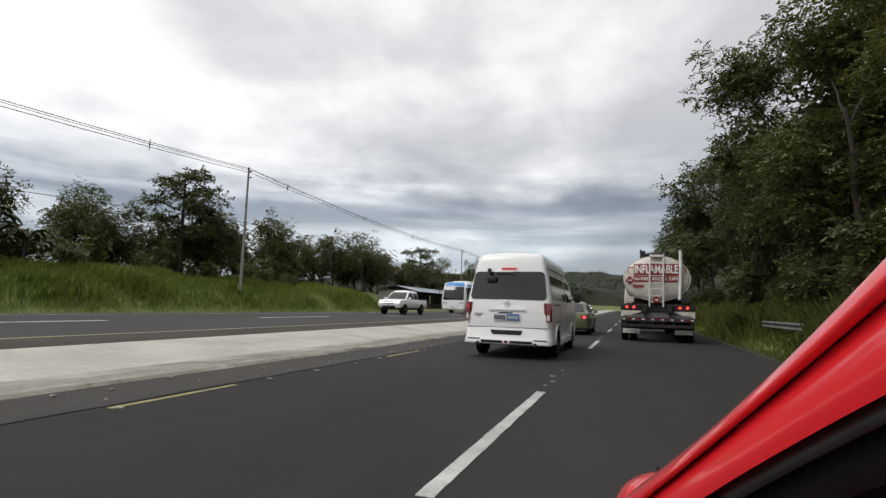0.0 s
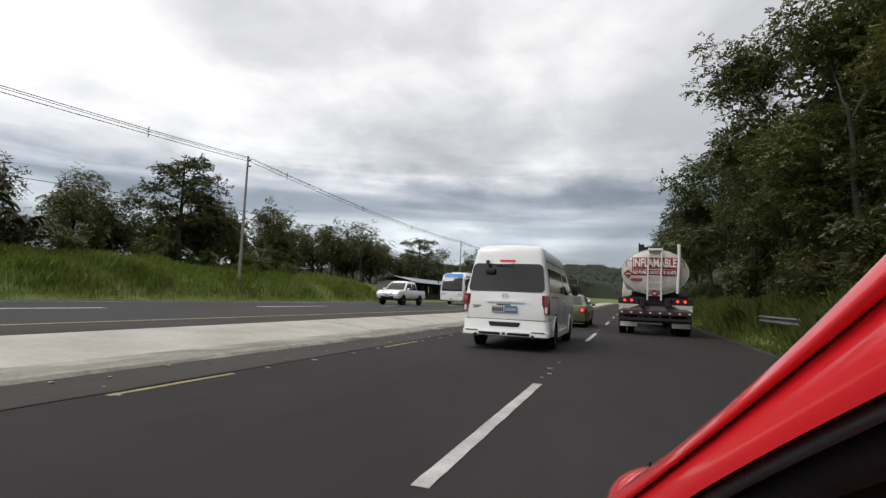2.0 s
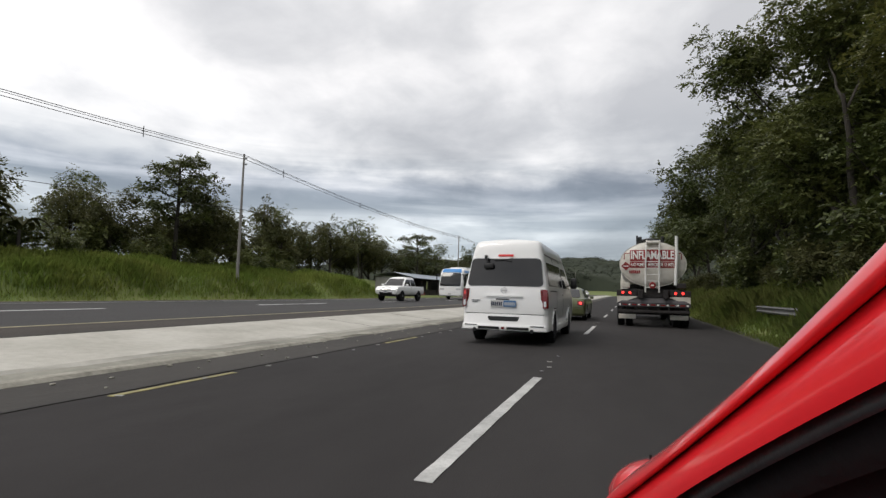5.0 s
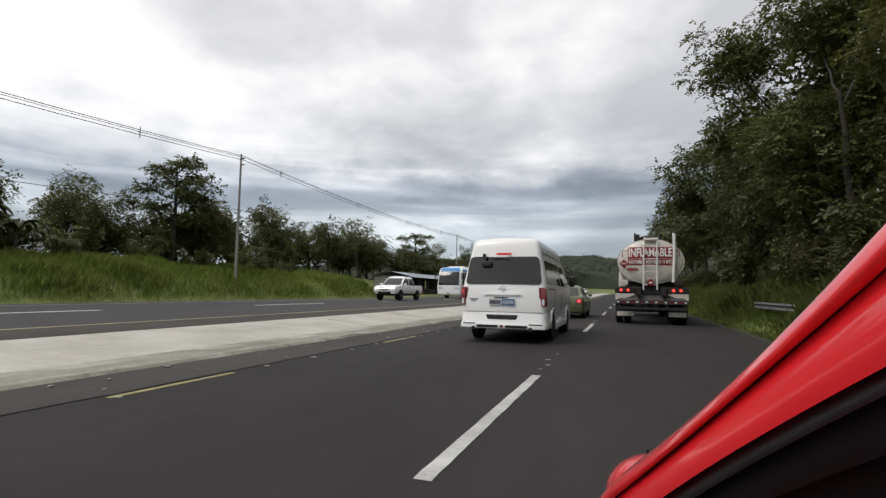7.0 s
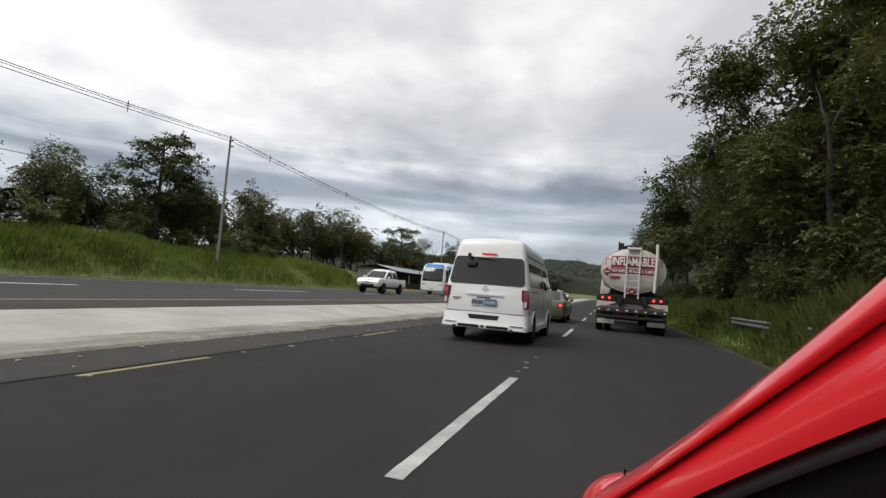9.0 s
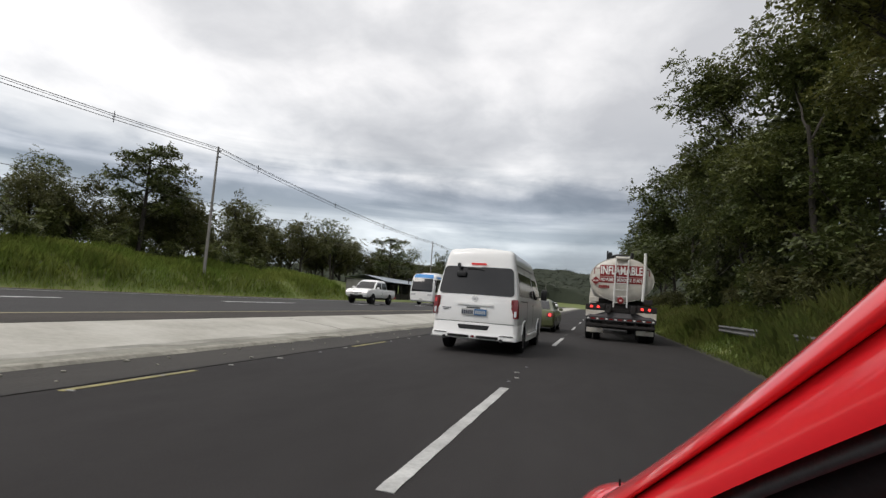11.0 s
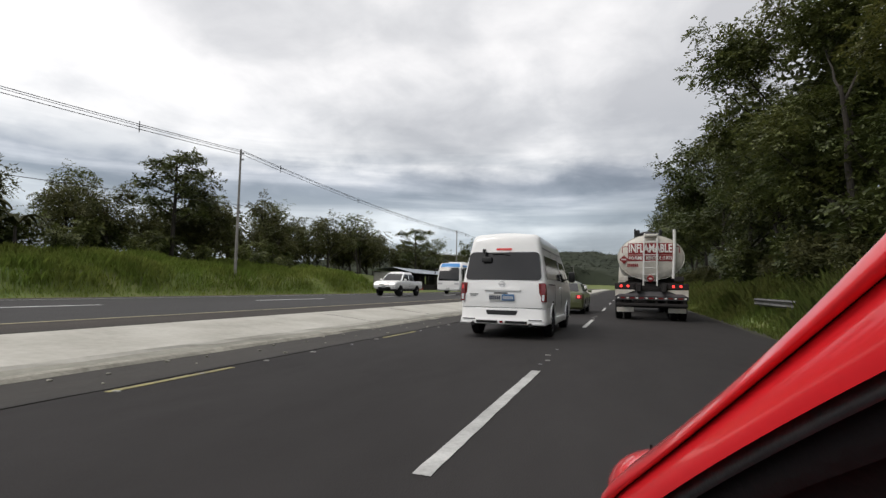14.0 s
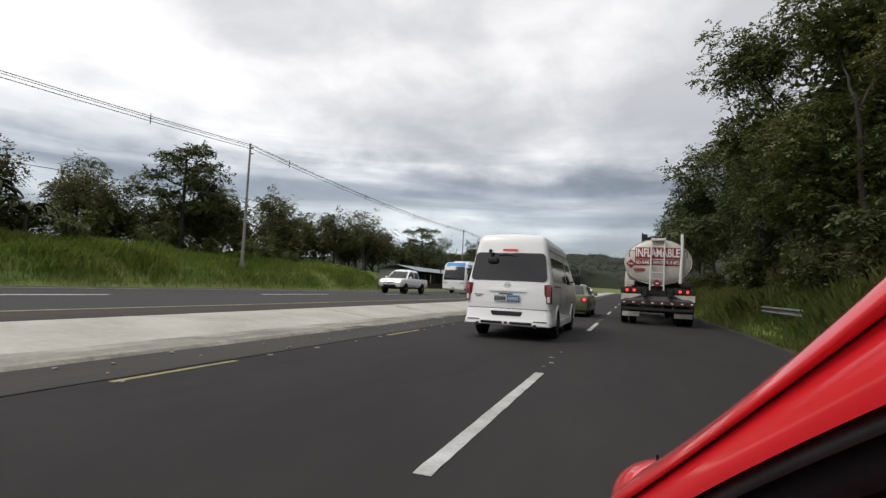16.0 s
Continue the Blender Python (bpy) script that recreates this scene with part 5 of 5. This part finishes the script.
# worn reflective studs between the dashes
def stud(x, y, z, k):
    bm = boxed(0, 0, 0.004, 0.045 + 0.02 * (k % 3), 0.045 + 0.015 * (k % 2), 0.012, 0.004)
    s = tagged(part("road_stud", bm, M["stud_pale"] if k % 3 else M["grey_metal"]), "worn pale road stud on the asphalt", "road stud", "road studs")
    s.matrix_basis = pose(x, y, z + rise(y), 0, 0, (k * 37) % 40 - 20)


for k in range(12):
    stud(-1.15 + 0.05 * math.sin(k * 2.1), 7.4 + 12.2 * (k // 4) + 0.65 * (k % 4) + 0.25 * math.sin(k * 5.3), 0.03, k)
for k in range(18):
    stud(-4.78 + 0.03 * math.sin(k * 1.7), 2.6 + 1.15 * k + 0.2 * math.sin(k * 3.1), 0.015, k + 1)


def crumb(x, y, z, size, seed):
    bm = bmesh.new()
    bmesh.ops.create_icosphere(bm, subdivisions=1, radius=size)
    r = random.Random(seed)
    for q in bm.verts:
        q.co = Vector((q.co.x * r.uniform(0.7, 1.5), q.co.y * r.uniform(0.6, 1.3), max(-0.3 * size, q.co.z * r.uniform(0.3, 0.7))))
    c = tagged(part("concrete_crumb", bm, M["kerb_pale"]), "broken-off pale crumb of kerb concrete", "debris", "crumbs along the kerb")
    c.matrix_basis = pose(x, y, z + rise(y) + 0.3 * size, 0, 0, seed * 47 % 360)


for k in range(26):
    side = (k * 0.618) % 1.0
    crumb(-6.02 + 0.9 * side * side, 2.6 + 0.52 * k + 0.3 * math.sin(k * 4.1), -0.003 - 0.0152 * side * side, 0.018 + 0.022 * ((k * 0.37) % 1.0), k)


def barrel(x, y):
    b = thing("barrel", "blue plastic barrel standing at the road edge", "barrel", pose(x, y, land(x, y)))
    part("drum", lathe_z(bmesh.new(), [(0, 0.26), (0.03, 0.29), (0.3, 0.30), (0.32, 0.31), (0.35, 0.30), (0.6, 0.30), (0.62, 0.31), (0.65, 0.30), (0.88, 0.28), (0.9, 0.25)], 22), M["blue_paint"], b, smooth="auto")
    part("barrel_lid", lathe_z(bmesh.new(), [(0.9, 0.27), (0.93, 0.27), (0.935, 0.2)], 22), M["black_plastic"], b)


barrel(-23.0, 47.2)


# ---- trees, shrubs and grass ----
def grow(seed, height, spread, trunk_r, bare=0.25, levels=3, lean=(0, 0), forks=4):
    """Branch paths and leaf spots of one tree."""
    rng = random.Random(seed)
    limbs, tips = [], []

    def limb(p, d, length, r, level):
        pts, rad = [p], [r]
        n = 5
        for k in range(n):
            d = (d + Vector((rng.uniform(-1, 1), rng.uniform(-1, 1), rng.uniform(-0.5, 0.7))) * (0.10 + 0.07 * level)).normalized()
            p = p + d * (length / n)
            pts.append(p)
            rad.append(max(0.012, r * (1 - 0.13 * (k + 1))))
            if level >= 1 and k >= 1:
                tips.append((p, level))
        limbs.append((pts, rad, level))
        if level < levels:
            for k in range(forks if level else forks + 2):
                f = rng.uniform(0.35 if level else bare + 0.1, 1.0)
                i = min(n - 1, int(f * n))
                q = pts[i].lerp(pts[i + 1], f * n - i)
                az = rng.uniform(0, 6.283)
                out = Vector((math.cos(az) * spread, math.sin(az) * spread, rng.uniform(0.15, 0.9)))
                nd = (d * 0.45 + out.normalized()).normalized()
                limb(q, nd, length * rng.uniform(0.42, 0.66), rad[i] * 0.62, level + 1)
        else:
            tips.append((pts[-1], level))

    limb(Vector((0, 0, -0.3)), Vector((lean[0], lean[1], 1)).normalized(), height * 0.66, trunk_r, 0)
    return limbs, tips


def leaf_mesh(spots, per, size, seed, radius, flat=0.6, droop=0.2, row=9):
    """Twigs with leaves on both sides round the given spots, as vertex and face arrays."""
    rng = np.random.default_rng(seed)
    twigs = max(1, per // row)
    c = np.repeat(np.array([tuple(s) for s in spots]), twigs, axis=0)
    n = len(c)
    way = rng.normal(0, 1, (n, 3)) * np.array([1, 1, flat])
    way /= np.linalg.norm(way, axis=1)[:, None]
    c = c + way * radius * rng.uniform(0.0, 0.75, (n, 1))
    d = way * np.array([1, 1, 0.7]) + rng.normal(0, 0.35, (n, 3)) - np.array([0, 0, droop])
    d /= np.linalg.norm(d, axis=1)[:, None]
    length = size * rng.uniform(1.6, 3.2, (n, 1))
    up = rng.normal(0, 0.35, (n, 3)) + np.array([0, 0, 1.0])
    side = np.cross(d, up)
    side /= np.linalg.norm(side, axis=1)[:, None] + 1e-6
    u = (np.arange(row) + 0.5) / row
    sgn = np.where(np.arange(row) % 2 == 0, 1.0, -1.0)
    base = c[:, None, :] + d[:, None, :] * (u[None, :, None] * length[:, None, :])
    base[..., 2] -= (u[None, :] ** 2) * length * 0.25
    base = base.reshape(-1, 3)
    a = (d[:, None, :] * 0.55 + side[:, None, :] * sgn[None, :, None] + rng.normal(0, 0.25, (n, row, 3))).reshape(-1, 3)
    a[:, 2] -= 0.15
    a /= np.linalg.norm(a, axis=1)[:, None]
    m = len(base)
    upl = np.repeat(up, row, axis=0) + rng.normal(0, 0.3, (m, 3))
    b = np.cross(a, upl)
    b /= np.linalg.norm(b, axis=1)[:, None] + 1e-6
    nn = np.cross(a, b)
    s = size * rng.uniform(0.65, 1.2, (m, 1))
    p1 = base + a * s * 0.5 + b * s * 0.24 + nn * s * 0.07
    p2 = base + a * s
    p3 = base + a * s * 0.5 - b * s * 0.24 + nn * s * 0.07
    v = np.stack([base, p1, p2, p3], axis=1).reshape(-1, 3)
    f = np.arange(m * 4).reshape(-1, 4)
    return v, f


def fast_quads(name, v, f, material, parent=None):
    me = bpy.data.meshes.new(name)
    k = f.shape[1]
    me.vertices.add(len(v)), me.loops.add(f.size), me.polygons.add(len(f))
    me.vertices.foreach_set("co", v.astype(np.float32).ravel())
    me.loops.foreach_set("vertex_index", f.astype(np.int32).ravel())
    me.polygons.foreach_set("loop_start", np.arange(0, f.size, k, dtype=np.int32))
    me.update(calc_edges=True)
    me.materials.append(material)
    ob = new(name, me)
    if parent:
        ob.parent = parent
    return ob


def tree(label, seed, height, spread, trunk_r, m, leaves=12000, leaf=0.22, material="leaf_mid", radius=0.5, bare=0.25, levels=3, lean=(0, 0), flat=0.6, category="tree", group=""):
    t = thing("tree", label, category, m, group)
    limbs, tips = grow(seed, height, spread, trunk_r, bare, levels, lean)
    bm = bmesh.new()
    for pts, rad, level in limbs:
        if level <= 2:
            tube(bm, pts, rad, 9 if level == 0 else 5, cap=False)
    part("trunk", bm, M["bark"], t, smooth=True)
    spots = [p for p, l in tips if l >= 2 and p.z > height * bare]
    per = max(1, leaves // max(1, len(spots)))
    v, f = leaf_mesh(spots, per, leaf, seed, radius, flat)
    fast_quads("crown", v, f, M[material], t)
    return t


def shrub(label, seed, height, m, leaves=5000, leaf=0.14, material="leaf_mid", group=""):
    t = thing("shrub", label, "shrub", m, group)
    rng = random.Random(seed)
    spots = []
    for k in range(7):
        az, tilt = rng.uniform(0, 6.283), rng.uniform(0.1, 0.8)
        d = Vector((math.cos(az) * tilt, math.sin(az) * tilt, 1)).normalized()
        pts = [Vector((0, 0, -0.2)) + d * height * q * rng.uniform(0.8, 1.1) for q in (0, 0.3, 0.6, 0.95)]
        part("stem", tubed(pts, [0.04, 0.03, 0.02, 0.01], 5), M["bark"], t)
        spots += pts[1:] + [pts[2].lerp(pts[3], 0.5)]
    v, f = leaf_mesh(spots, leaves // len(spots), leaf, seed, height * 0.16, 0.8)
    fast_quads("crown", v, f, M[material], t)
    return t


def at(x, y, turn=0, s=1.0, sz=None):
    return pose(x, y, land(x, y) - 0.05, 0, 0, turn) @ Matrix.Diagonal((s, s, sz or s, 1))


# tall trees on the near bank
R1 = tree("tall broad-leaved tree with a dense dark crown over the bank", 11, 9.0, 1.0, 0.15, at(6.9, 19.5, 0, 1.12), 36000, 0.155, "leaf_mid", 0.85, bare=0.10, group="trees on the near bank")
R2 = tree("spreading roadside tree with drooping leafy branches", 23, 10.5, 1.3, 0.17, at(8.0, 12.5, 0, 1.05), 38000, 0.155, "leaf_warm", 0.85, bare=0.16, group="trees on the near bank")
R3 = tree("dark rounded tree leaning over the verge", 37, 7.5, 1.0, 0.13, at(6.0, 31, 0, 1.15), 33000, 0.16, "leaf_dark", 0.85, bare=0.12, group="trees on the near bank")
R4 = tree("dark tree standing deeper in the roadside wood", 37, 7.5, 1.0, 0.13, at(12, 34, 75, 1.25), 10500, 0.30, "leaf_dark", 0.85, bare=0.10, group="trees on the near bank")
for src, x, y, turn, s in ((R1, 6.8, 26, 130, 1.05), (R3, 6.2, 40, 60, 1.15), (R1, 8.0, 46, 220, 1.05), (R4, 7.6, 56, 140, 1.15), (R4, 7.6, 66, 200, 1.05), (R3, 10.5, 8.0, 180, 1.1), (R4, 11.0, 3.0, 250, 1.15), (R3, 11.5, 15, 40, 1.1)):
    copy_thing(src, at(x, y, turn, s))
for x, y, turn, s in ((9.0, 78, 15, 1.3), (8.2, 92, 310, 1.1), (9.5, 108, 90, 1.3), (12.5, 22, 300, 1.4), (13.0, 50, 30, 1.3), (10.0, 128, 160, 1.4), (13.0, 68, 10, 1.3), (12.0, 28, 200, 1.2), (11.0, 38, 120, 1.15), (14.5, 10, 300, 1.3), (15.0, 21, 80, 1.3)):
    copy_thing(R4, at(x, y, turn, s))

# trees behind the far bank
L1 = tree("broad tree behind the grassy bank", 51, 6.0, 1.1, 0.15, at(-33, 22, 0, 0.8), 8000, 0.23, "leaf_light", 0.75, bare=0.08, flat=0.8, group="trees behind the far bank")
L2 = tree("open spreading tree with visible limbs", 63, 7.0, 1.4, 0.16, at(-36, 33, 0, 0.8), 6500, 0.23, "leaf_dark", 0.5, bare=0.25, flat=0.35, group="trees behind the far bank")
L3 = tree("small rounded tree in the roadside row", 77, 5.0, 1.0, 0.13, at(-31, 40), 7500, 0.22, "leaf_light", 0.7, bare=0.04, flat=0.9, group="trees behind the far bank")
L4 = tree("slender upright tree with sparse tufted foliage", 91, 8.0, 0.75, 0.13, at(-29.5, 13, 0, 0.75), 6000, 0.23, "leaf_mid", 0.42, bare=0.12, flat=0.5, group="trees behind the far bank")
rng = random.Random(5)
for k in range(88):
    y = 3 + k * 1.9 + rng.uniform(-1.5, 1.5)
    x = -30 - rng.uniform(0, 10)
    if 44 < y < 84:
        x -= 5
    s = rng.uniform(0.75, 1.2) * (1.5 if 36 < y < 84 else 1.15 if y < 30 else 1.2)
    copy_thing((L1, L3, L2, L3, L1, L4, L3)[k % 7], at(x, y, rng.uniform(0, 360), s))
copy_thing(L2, at(-26.5, 90, 40, 1.2, 1.5))


def tiered_tree(label, seed, height, m):
    """A slender tree whose leaves stand in flat tufts at the ends of level limbs."""
    t = thing("tree", label, "tree", m, "trees behind the far bank")
    r = random.Random(seed)
    bm, spots = bmesh.new(), []
    tube(bm, [(0, 0, -0.3), (0.1, 0, height * 0.5), (-0.05, 0.1, height * 0.97)], [0.16, 0.12, 0.04], 8, cap=False)
    for k in range(15):
        z = height * (0.42 + 0.56 * k / 14)
        az, reach = k * 2.4 + r.uniform(-0.4, 0.4), height * r.uniform(0.16, 0.30) * (1.1 - 0.35 * k / 14)
        end = Vector((math.cos(az) * reach, math.sin(az) * reach, z + r.uniform(0.1, 0.5)))
        tube(bm, [(0, 0, z - 0.5), end * 0.5 + Vector((0, 0, z * 0.5 - 0.2)), end], [0.05, 0.035, 0.015], 5, cap=False)
        spots += [end, end * 0.8 + Vector((0, 0, z * 0.2))]
    part("trunk", bm, M["bark"], t, smooth=True)
    v, f = leaf_mesh(spots, 240, 0.27, seed, 0.85, 0.25, 0.05)
    fast_quads("crown", v, f, M["leaf_dark"], t)
    return t


tiered_tree("slender tiered tree with flat dark leaf tufts", 5, 9.0, at(-29.5, 70))
tiered_tree("tall tiered tree rising above the roadside row", 12, 7.6, at(-29.8, 27))
copy_thing(L1, at(-31.5, 28.5, 80, 0.95))
copy_thing(L3, at(-29.8, 30.5, 200, 0.9))


def banana_plant(label, seed, m):
    """A clump of arching broad leaves on a short stem."""
    t = thing("banana_plant", label, "plant", m, "banana plants")
    r = random.Random(seed)
    part("stem", tubed([(0, 0, -0.2), (0.03, 0, 0.9), (0, 0.02, 1.7)], [0.12, 0.10, 0.06], 8), M["bark"], t, smooth=True)
    for k in range(9):
        az, reach, lift = k * 2.4 + r.uniform(-0.3, 0.3), r.uniform(1.0, 1.5), r.uniform(0.5, 1.5)
        way, side = Vector((math.cos(az), math.sin(az), 0)), Vector((-math.sin(az), math.cos(az), 0))
        bm, rows = bmesh.new(), []
        for j in range(9):
            u = j / 8
            p = Vector((0, 0, 1.6)) + way * reach * u + Vector((0, 0, lift * (2.2 * u - 2.1 * u * u)))
            w = 0.24 * math.sin(math.pi * min(1.0, 0.06 + 0.94 * u)) ** 0.6 * r.uniform(0.85, 1.1)
            rows.append([bm.verts.new(p + side * w * q + Vector((0, 0, 0.10 * abs(q)))) for q in (-1, 0, 1)])
        for a, b in zip(rows, rows[1:]):
            for q in range(2):
                bm.faces.new((a[q], a[q + 1], b[q + 1], b[q]))
        thicken(bm, 0.006)
        part("leaf", bm, M["leaf_light"], t)
    return t


B1 = banana_plant("broad-leaved banana plant behind the grassy bank", 4, at(-27.6, 13.0))
for x, y, turn, s in ((-28.4, 14.6, 70, 1.2), (-27.9, 16.2, 160, 0.9)):
    copy_thing(B1, at(x, y, turn, s))

# shrubs on the near bank
S1 = shrub("leafy green shrub on the roadside bank", 3, 1.6, at(6.6, 14), 4200, 0.15, "leaf_light", "shrubs on the near bank")
for k in range(18):
    y = 9 + k * 3.8 + rng.uniform(-1, 1)
    copy_thing(S1, at(6.4 + rng.uniform(-0.4, 1.8), y, rng.uniform(0, 360), rng.uniform(0.7, 1.35)))
S3 = shrub("tall dark undergrowth beneath the roadside trees", 14, 2.6, at(9.4, 12), 3600, 0.225, "leaf_dark", "undergrowth on the near bank")
for k in range(20):
    copy_thing(S3, at(8.8 + rng.uniform(0, 3.5), 7 + k * 2.4 + rng.uniform(-1, 1), rng.uniform(0, 360), rng.uniform(0.8, 1.35)))
for k in range(12):
    copy_thing(S3, at(6.3 + rng.uniform(0, 1.6), 11 + k * 2.7 + rng.uniform(-1, 1), rng.uniform(0, 360), rng.uniform(0.75, 1.15)))
S2 = shrub("low dark shrub at the foot of the trees", 8, 1.8, at(-28, 18), 4000, 0.16, "leaf_mid", "shrubs behind the far bank")
for k in range(26):
    y = 4 + k * 5 + rng.uniform(-2, 2)
    if 42 < y < 86:
        continue
    copy_thing(S2, at(-30.5 - rng.uniform(0, 2), y + 2.5, rng.uniform(0, 360), rng.uniform(1.3, 1.9)))
    copy_thing(S2, at(-27.6 - rng.uniform(0, 3), y, rng.uniform(0, 360), rng.uniform(0.7, 1.5)))


def grass(name, label, x0, x1, y0, y1, count, height, seed, bend=0.35, material="grass"):
    r = np.random.default_rng(seed)
    x, y = r.uniform(x0, x1, count), y0 + (y1 - y0) * r.uniform(0, 1, count) ** 1.6
    if x1 < 0:  # none on the forecourt
        keep = (y < 45) | (y > 83)
        x, y = x[keep], y[keep]
        count = len(x)
    z = np.array([land(a, b) for a, b in zip(x, y)])
    far = 1 + np.maximum(0, (np.hypot(x, y) - 15)) / 42.0
    clump = np.array([noise.noise(Vector((a * 0.35, b * 0.35, seed))) for a, b in zip(x, y)])
    h = height * r.uniform(0.5, 1.2, count) * (1 + 0.8 * clump) * np.clip((np.abs(x + (22.3 if x1 < 0 else -3.4))) / 0.8, 0.35, 1)
    w = 0.010 * far * r.uniform(0.6, 1.4, count)
    az, tilt = r.uniform(0, 6.283, count), r.uniform(0.1, 1, count) * bend
    dx, dy = np.cos(az), np.sin(az)
    p = np.stack([x, y, z - 0.03], 1)
    side = np.stack([-dy, dx, np.zeros(count)], 1) * w[:, None]
    mid = p + np.stack([dx * tilt * h * 0.3, dy * tilt * h * 0.3, h * 0.6], 1)
    tip = p + np.stack([dx * tilt * h, dy * tilt * h, h * (1 - 0.3 * tilt)], 1)
    v = np.stack([p - side, p + side, mid + side * 0.8, tip, mid - side * 0.8], 1).reshape(-1, 3)
    f = np.arange(count * 5).reshape(-1, 5)
    return tagged(fast_quads(name, v, f, M[material]), label, "grass", kind="stuff")


grass("tall_grass", "tall green grass on the bank beyond the road", -29, -22.3, 0, 150, 90000, 0.55, 1, 0.45)
# the verge blades take the copy darkened for tree shade
grass("verge_grass", "rough green grass on the near verge, coloured darker for tree shade", 3.36, 9.0, 4, 80, 80000, 0.62, 2, 0.5, "shaded_grass")

# power line on the far bank; the poles grow taller along the road
def lift(y):
    return 1.25 if y > 30 else 0.45 if y > 0 else -1.1


def utility_pole(y):
    p = thing("utility_pole", "slender grey concrete utility pole on the grassy bank", "utility pole", pose(-24, y, land(-24, y) - 0.3), "utility poles")
    part("shaft", tubed([(0, 0, 0), (0, 0, 4), (0, 0, 8.2 + lift(y))], [0.10, 0.085, 0.06], 10), M["pole_concrete"], p, smooth="auto")
    part("bracket", boxed(0.12, 0, 7.5 + lift(y), 0.34, 0.06, 0.06, 0.01), M["grey_metal"], p)
    for z in (7.9 + lift(y), 7.5 + lift(y), 4.4):
        part("insulator", lathe_x(bmesh.new(), [(0, 0.03), (0.04, 0.06), (0.08, 0.035), (0.12, 0.06), (0.16, 0.03)], 8, 0.1, 0, z), M["grey_metal"], p)
    return p


POLES = [-66, -19.4, 26.8, 73.0, 119.2, 165.4, 211.6, 257.8, 304.0]
for y in POLES:
    utility_pole(y)


LINE = thing("power_line", "bundled black overhead power cables with spacers", "power line")


def cable(x, z_off, sag, r=0.018, label=""):
    pts = []
    for a, b in zip(POLES, POLES[1:]):
        za, zb = (land(-24, q) + z_off + lift(q) for q in (a, b))
        for k in range(12):
            t = k / 12
            pts.append((x, a + (b - a) * t, za + (zb - za) * t - 4 * sag * t * (1 - t)))
    part("cable", tubed(pts, r, 5), M["wire"], LINE, label, smooth=True)
    return pts


upper = cable(-23.75, 7.75, 0.55)
cable(-23.75, 7.49, 0.55)
cable(-23.6, 7.61, 0.55, 0.014)
cable(-23.8, 4.15, 0.5, 0.014, "single lower cable")
for k, (x, y, z) in enumerate(upper):
    if k % 3 == 1:
        bm = tubed([(x, y, z + 0.16), (x, y, z - 0.42)], 0.022, 5)
        tube(bm, [(x - 0.02, y - 0.10, z - 0.13), (x + 0.16, y + 0.10, z - 0.13)], 0.02, 5)
        part("cable_spacer", bm, M["wire"], LINE)


def far_woods():
    """Lumpy canopy over the hills, with sprigs of leaves standing out of it."""
    r = np.random.default_rng(9)

    def canopy(a, b):
        foot = max(0.0, min(1.0, (b - 238 + 6 * noise.noise(Vector((a * 0.05, 2.0, 0)))) / 10.0))
        gap = 1.0 if abs(a + 6) > 20 or b > 290 else 0.0
        q = Vector((a * 0.11, b * 0.07, 0))
        lump = 3.2 * noise.noise(q) + 1.6 * noise.noise(q * 2.7) + 0.7 * noise.noise(q * 6.1)
        return land(a, b) - 0.6 + foot * gap * (7.5 + lump)

    xs, ys = np.arange(-270, 112, 2.2), np.arange(236, 705, 4.0)
    grid = np.array([(a, b, canopy(a, b)) for b in ys for a in xs])
    w = len(xs)
    i, j = np.meshgrid(np.arange(w - 1), np.arange(len(ys) - 1))
    q = (j * w + i).ravel()
    gf = np.stack([q, q + 1, q + w + 1, q + w], 1)
    n = 3600
    a, b = r.uniform(-265, 108, n), 240 + 455 * r.uniform(0, 1, n) ** 1.3
    keep = (np.abs(a + 6) > 20) | (b > 290)
    spots = [(p, s, canopy(p, s)) for p, s in zip(a[keep], b[keep])]
    v, f = leaf_mesh(spots, 24, 1.25, 4, 1.8, 0.7, row=4)
    v, f = np.concatenate([grid, v]), np.concatenate([gf, f + len(grid)])
    tagged(fast_quads("far_woods", v, f, M["leaf_far"]), "distant wooded hills beyond the road", "woods", kind="stuff")


far_woods()
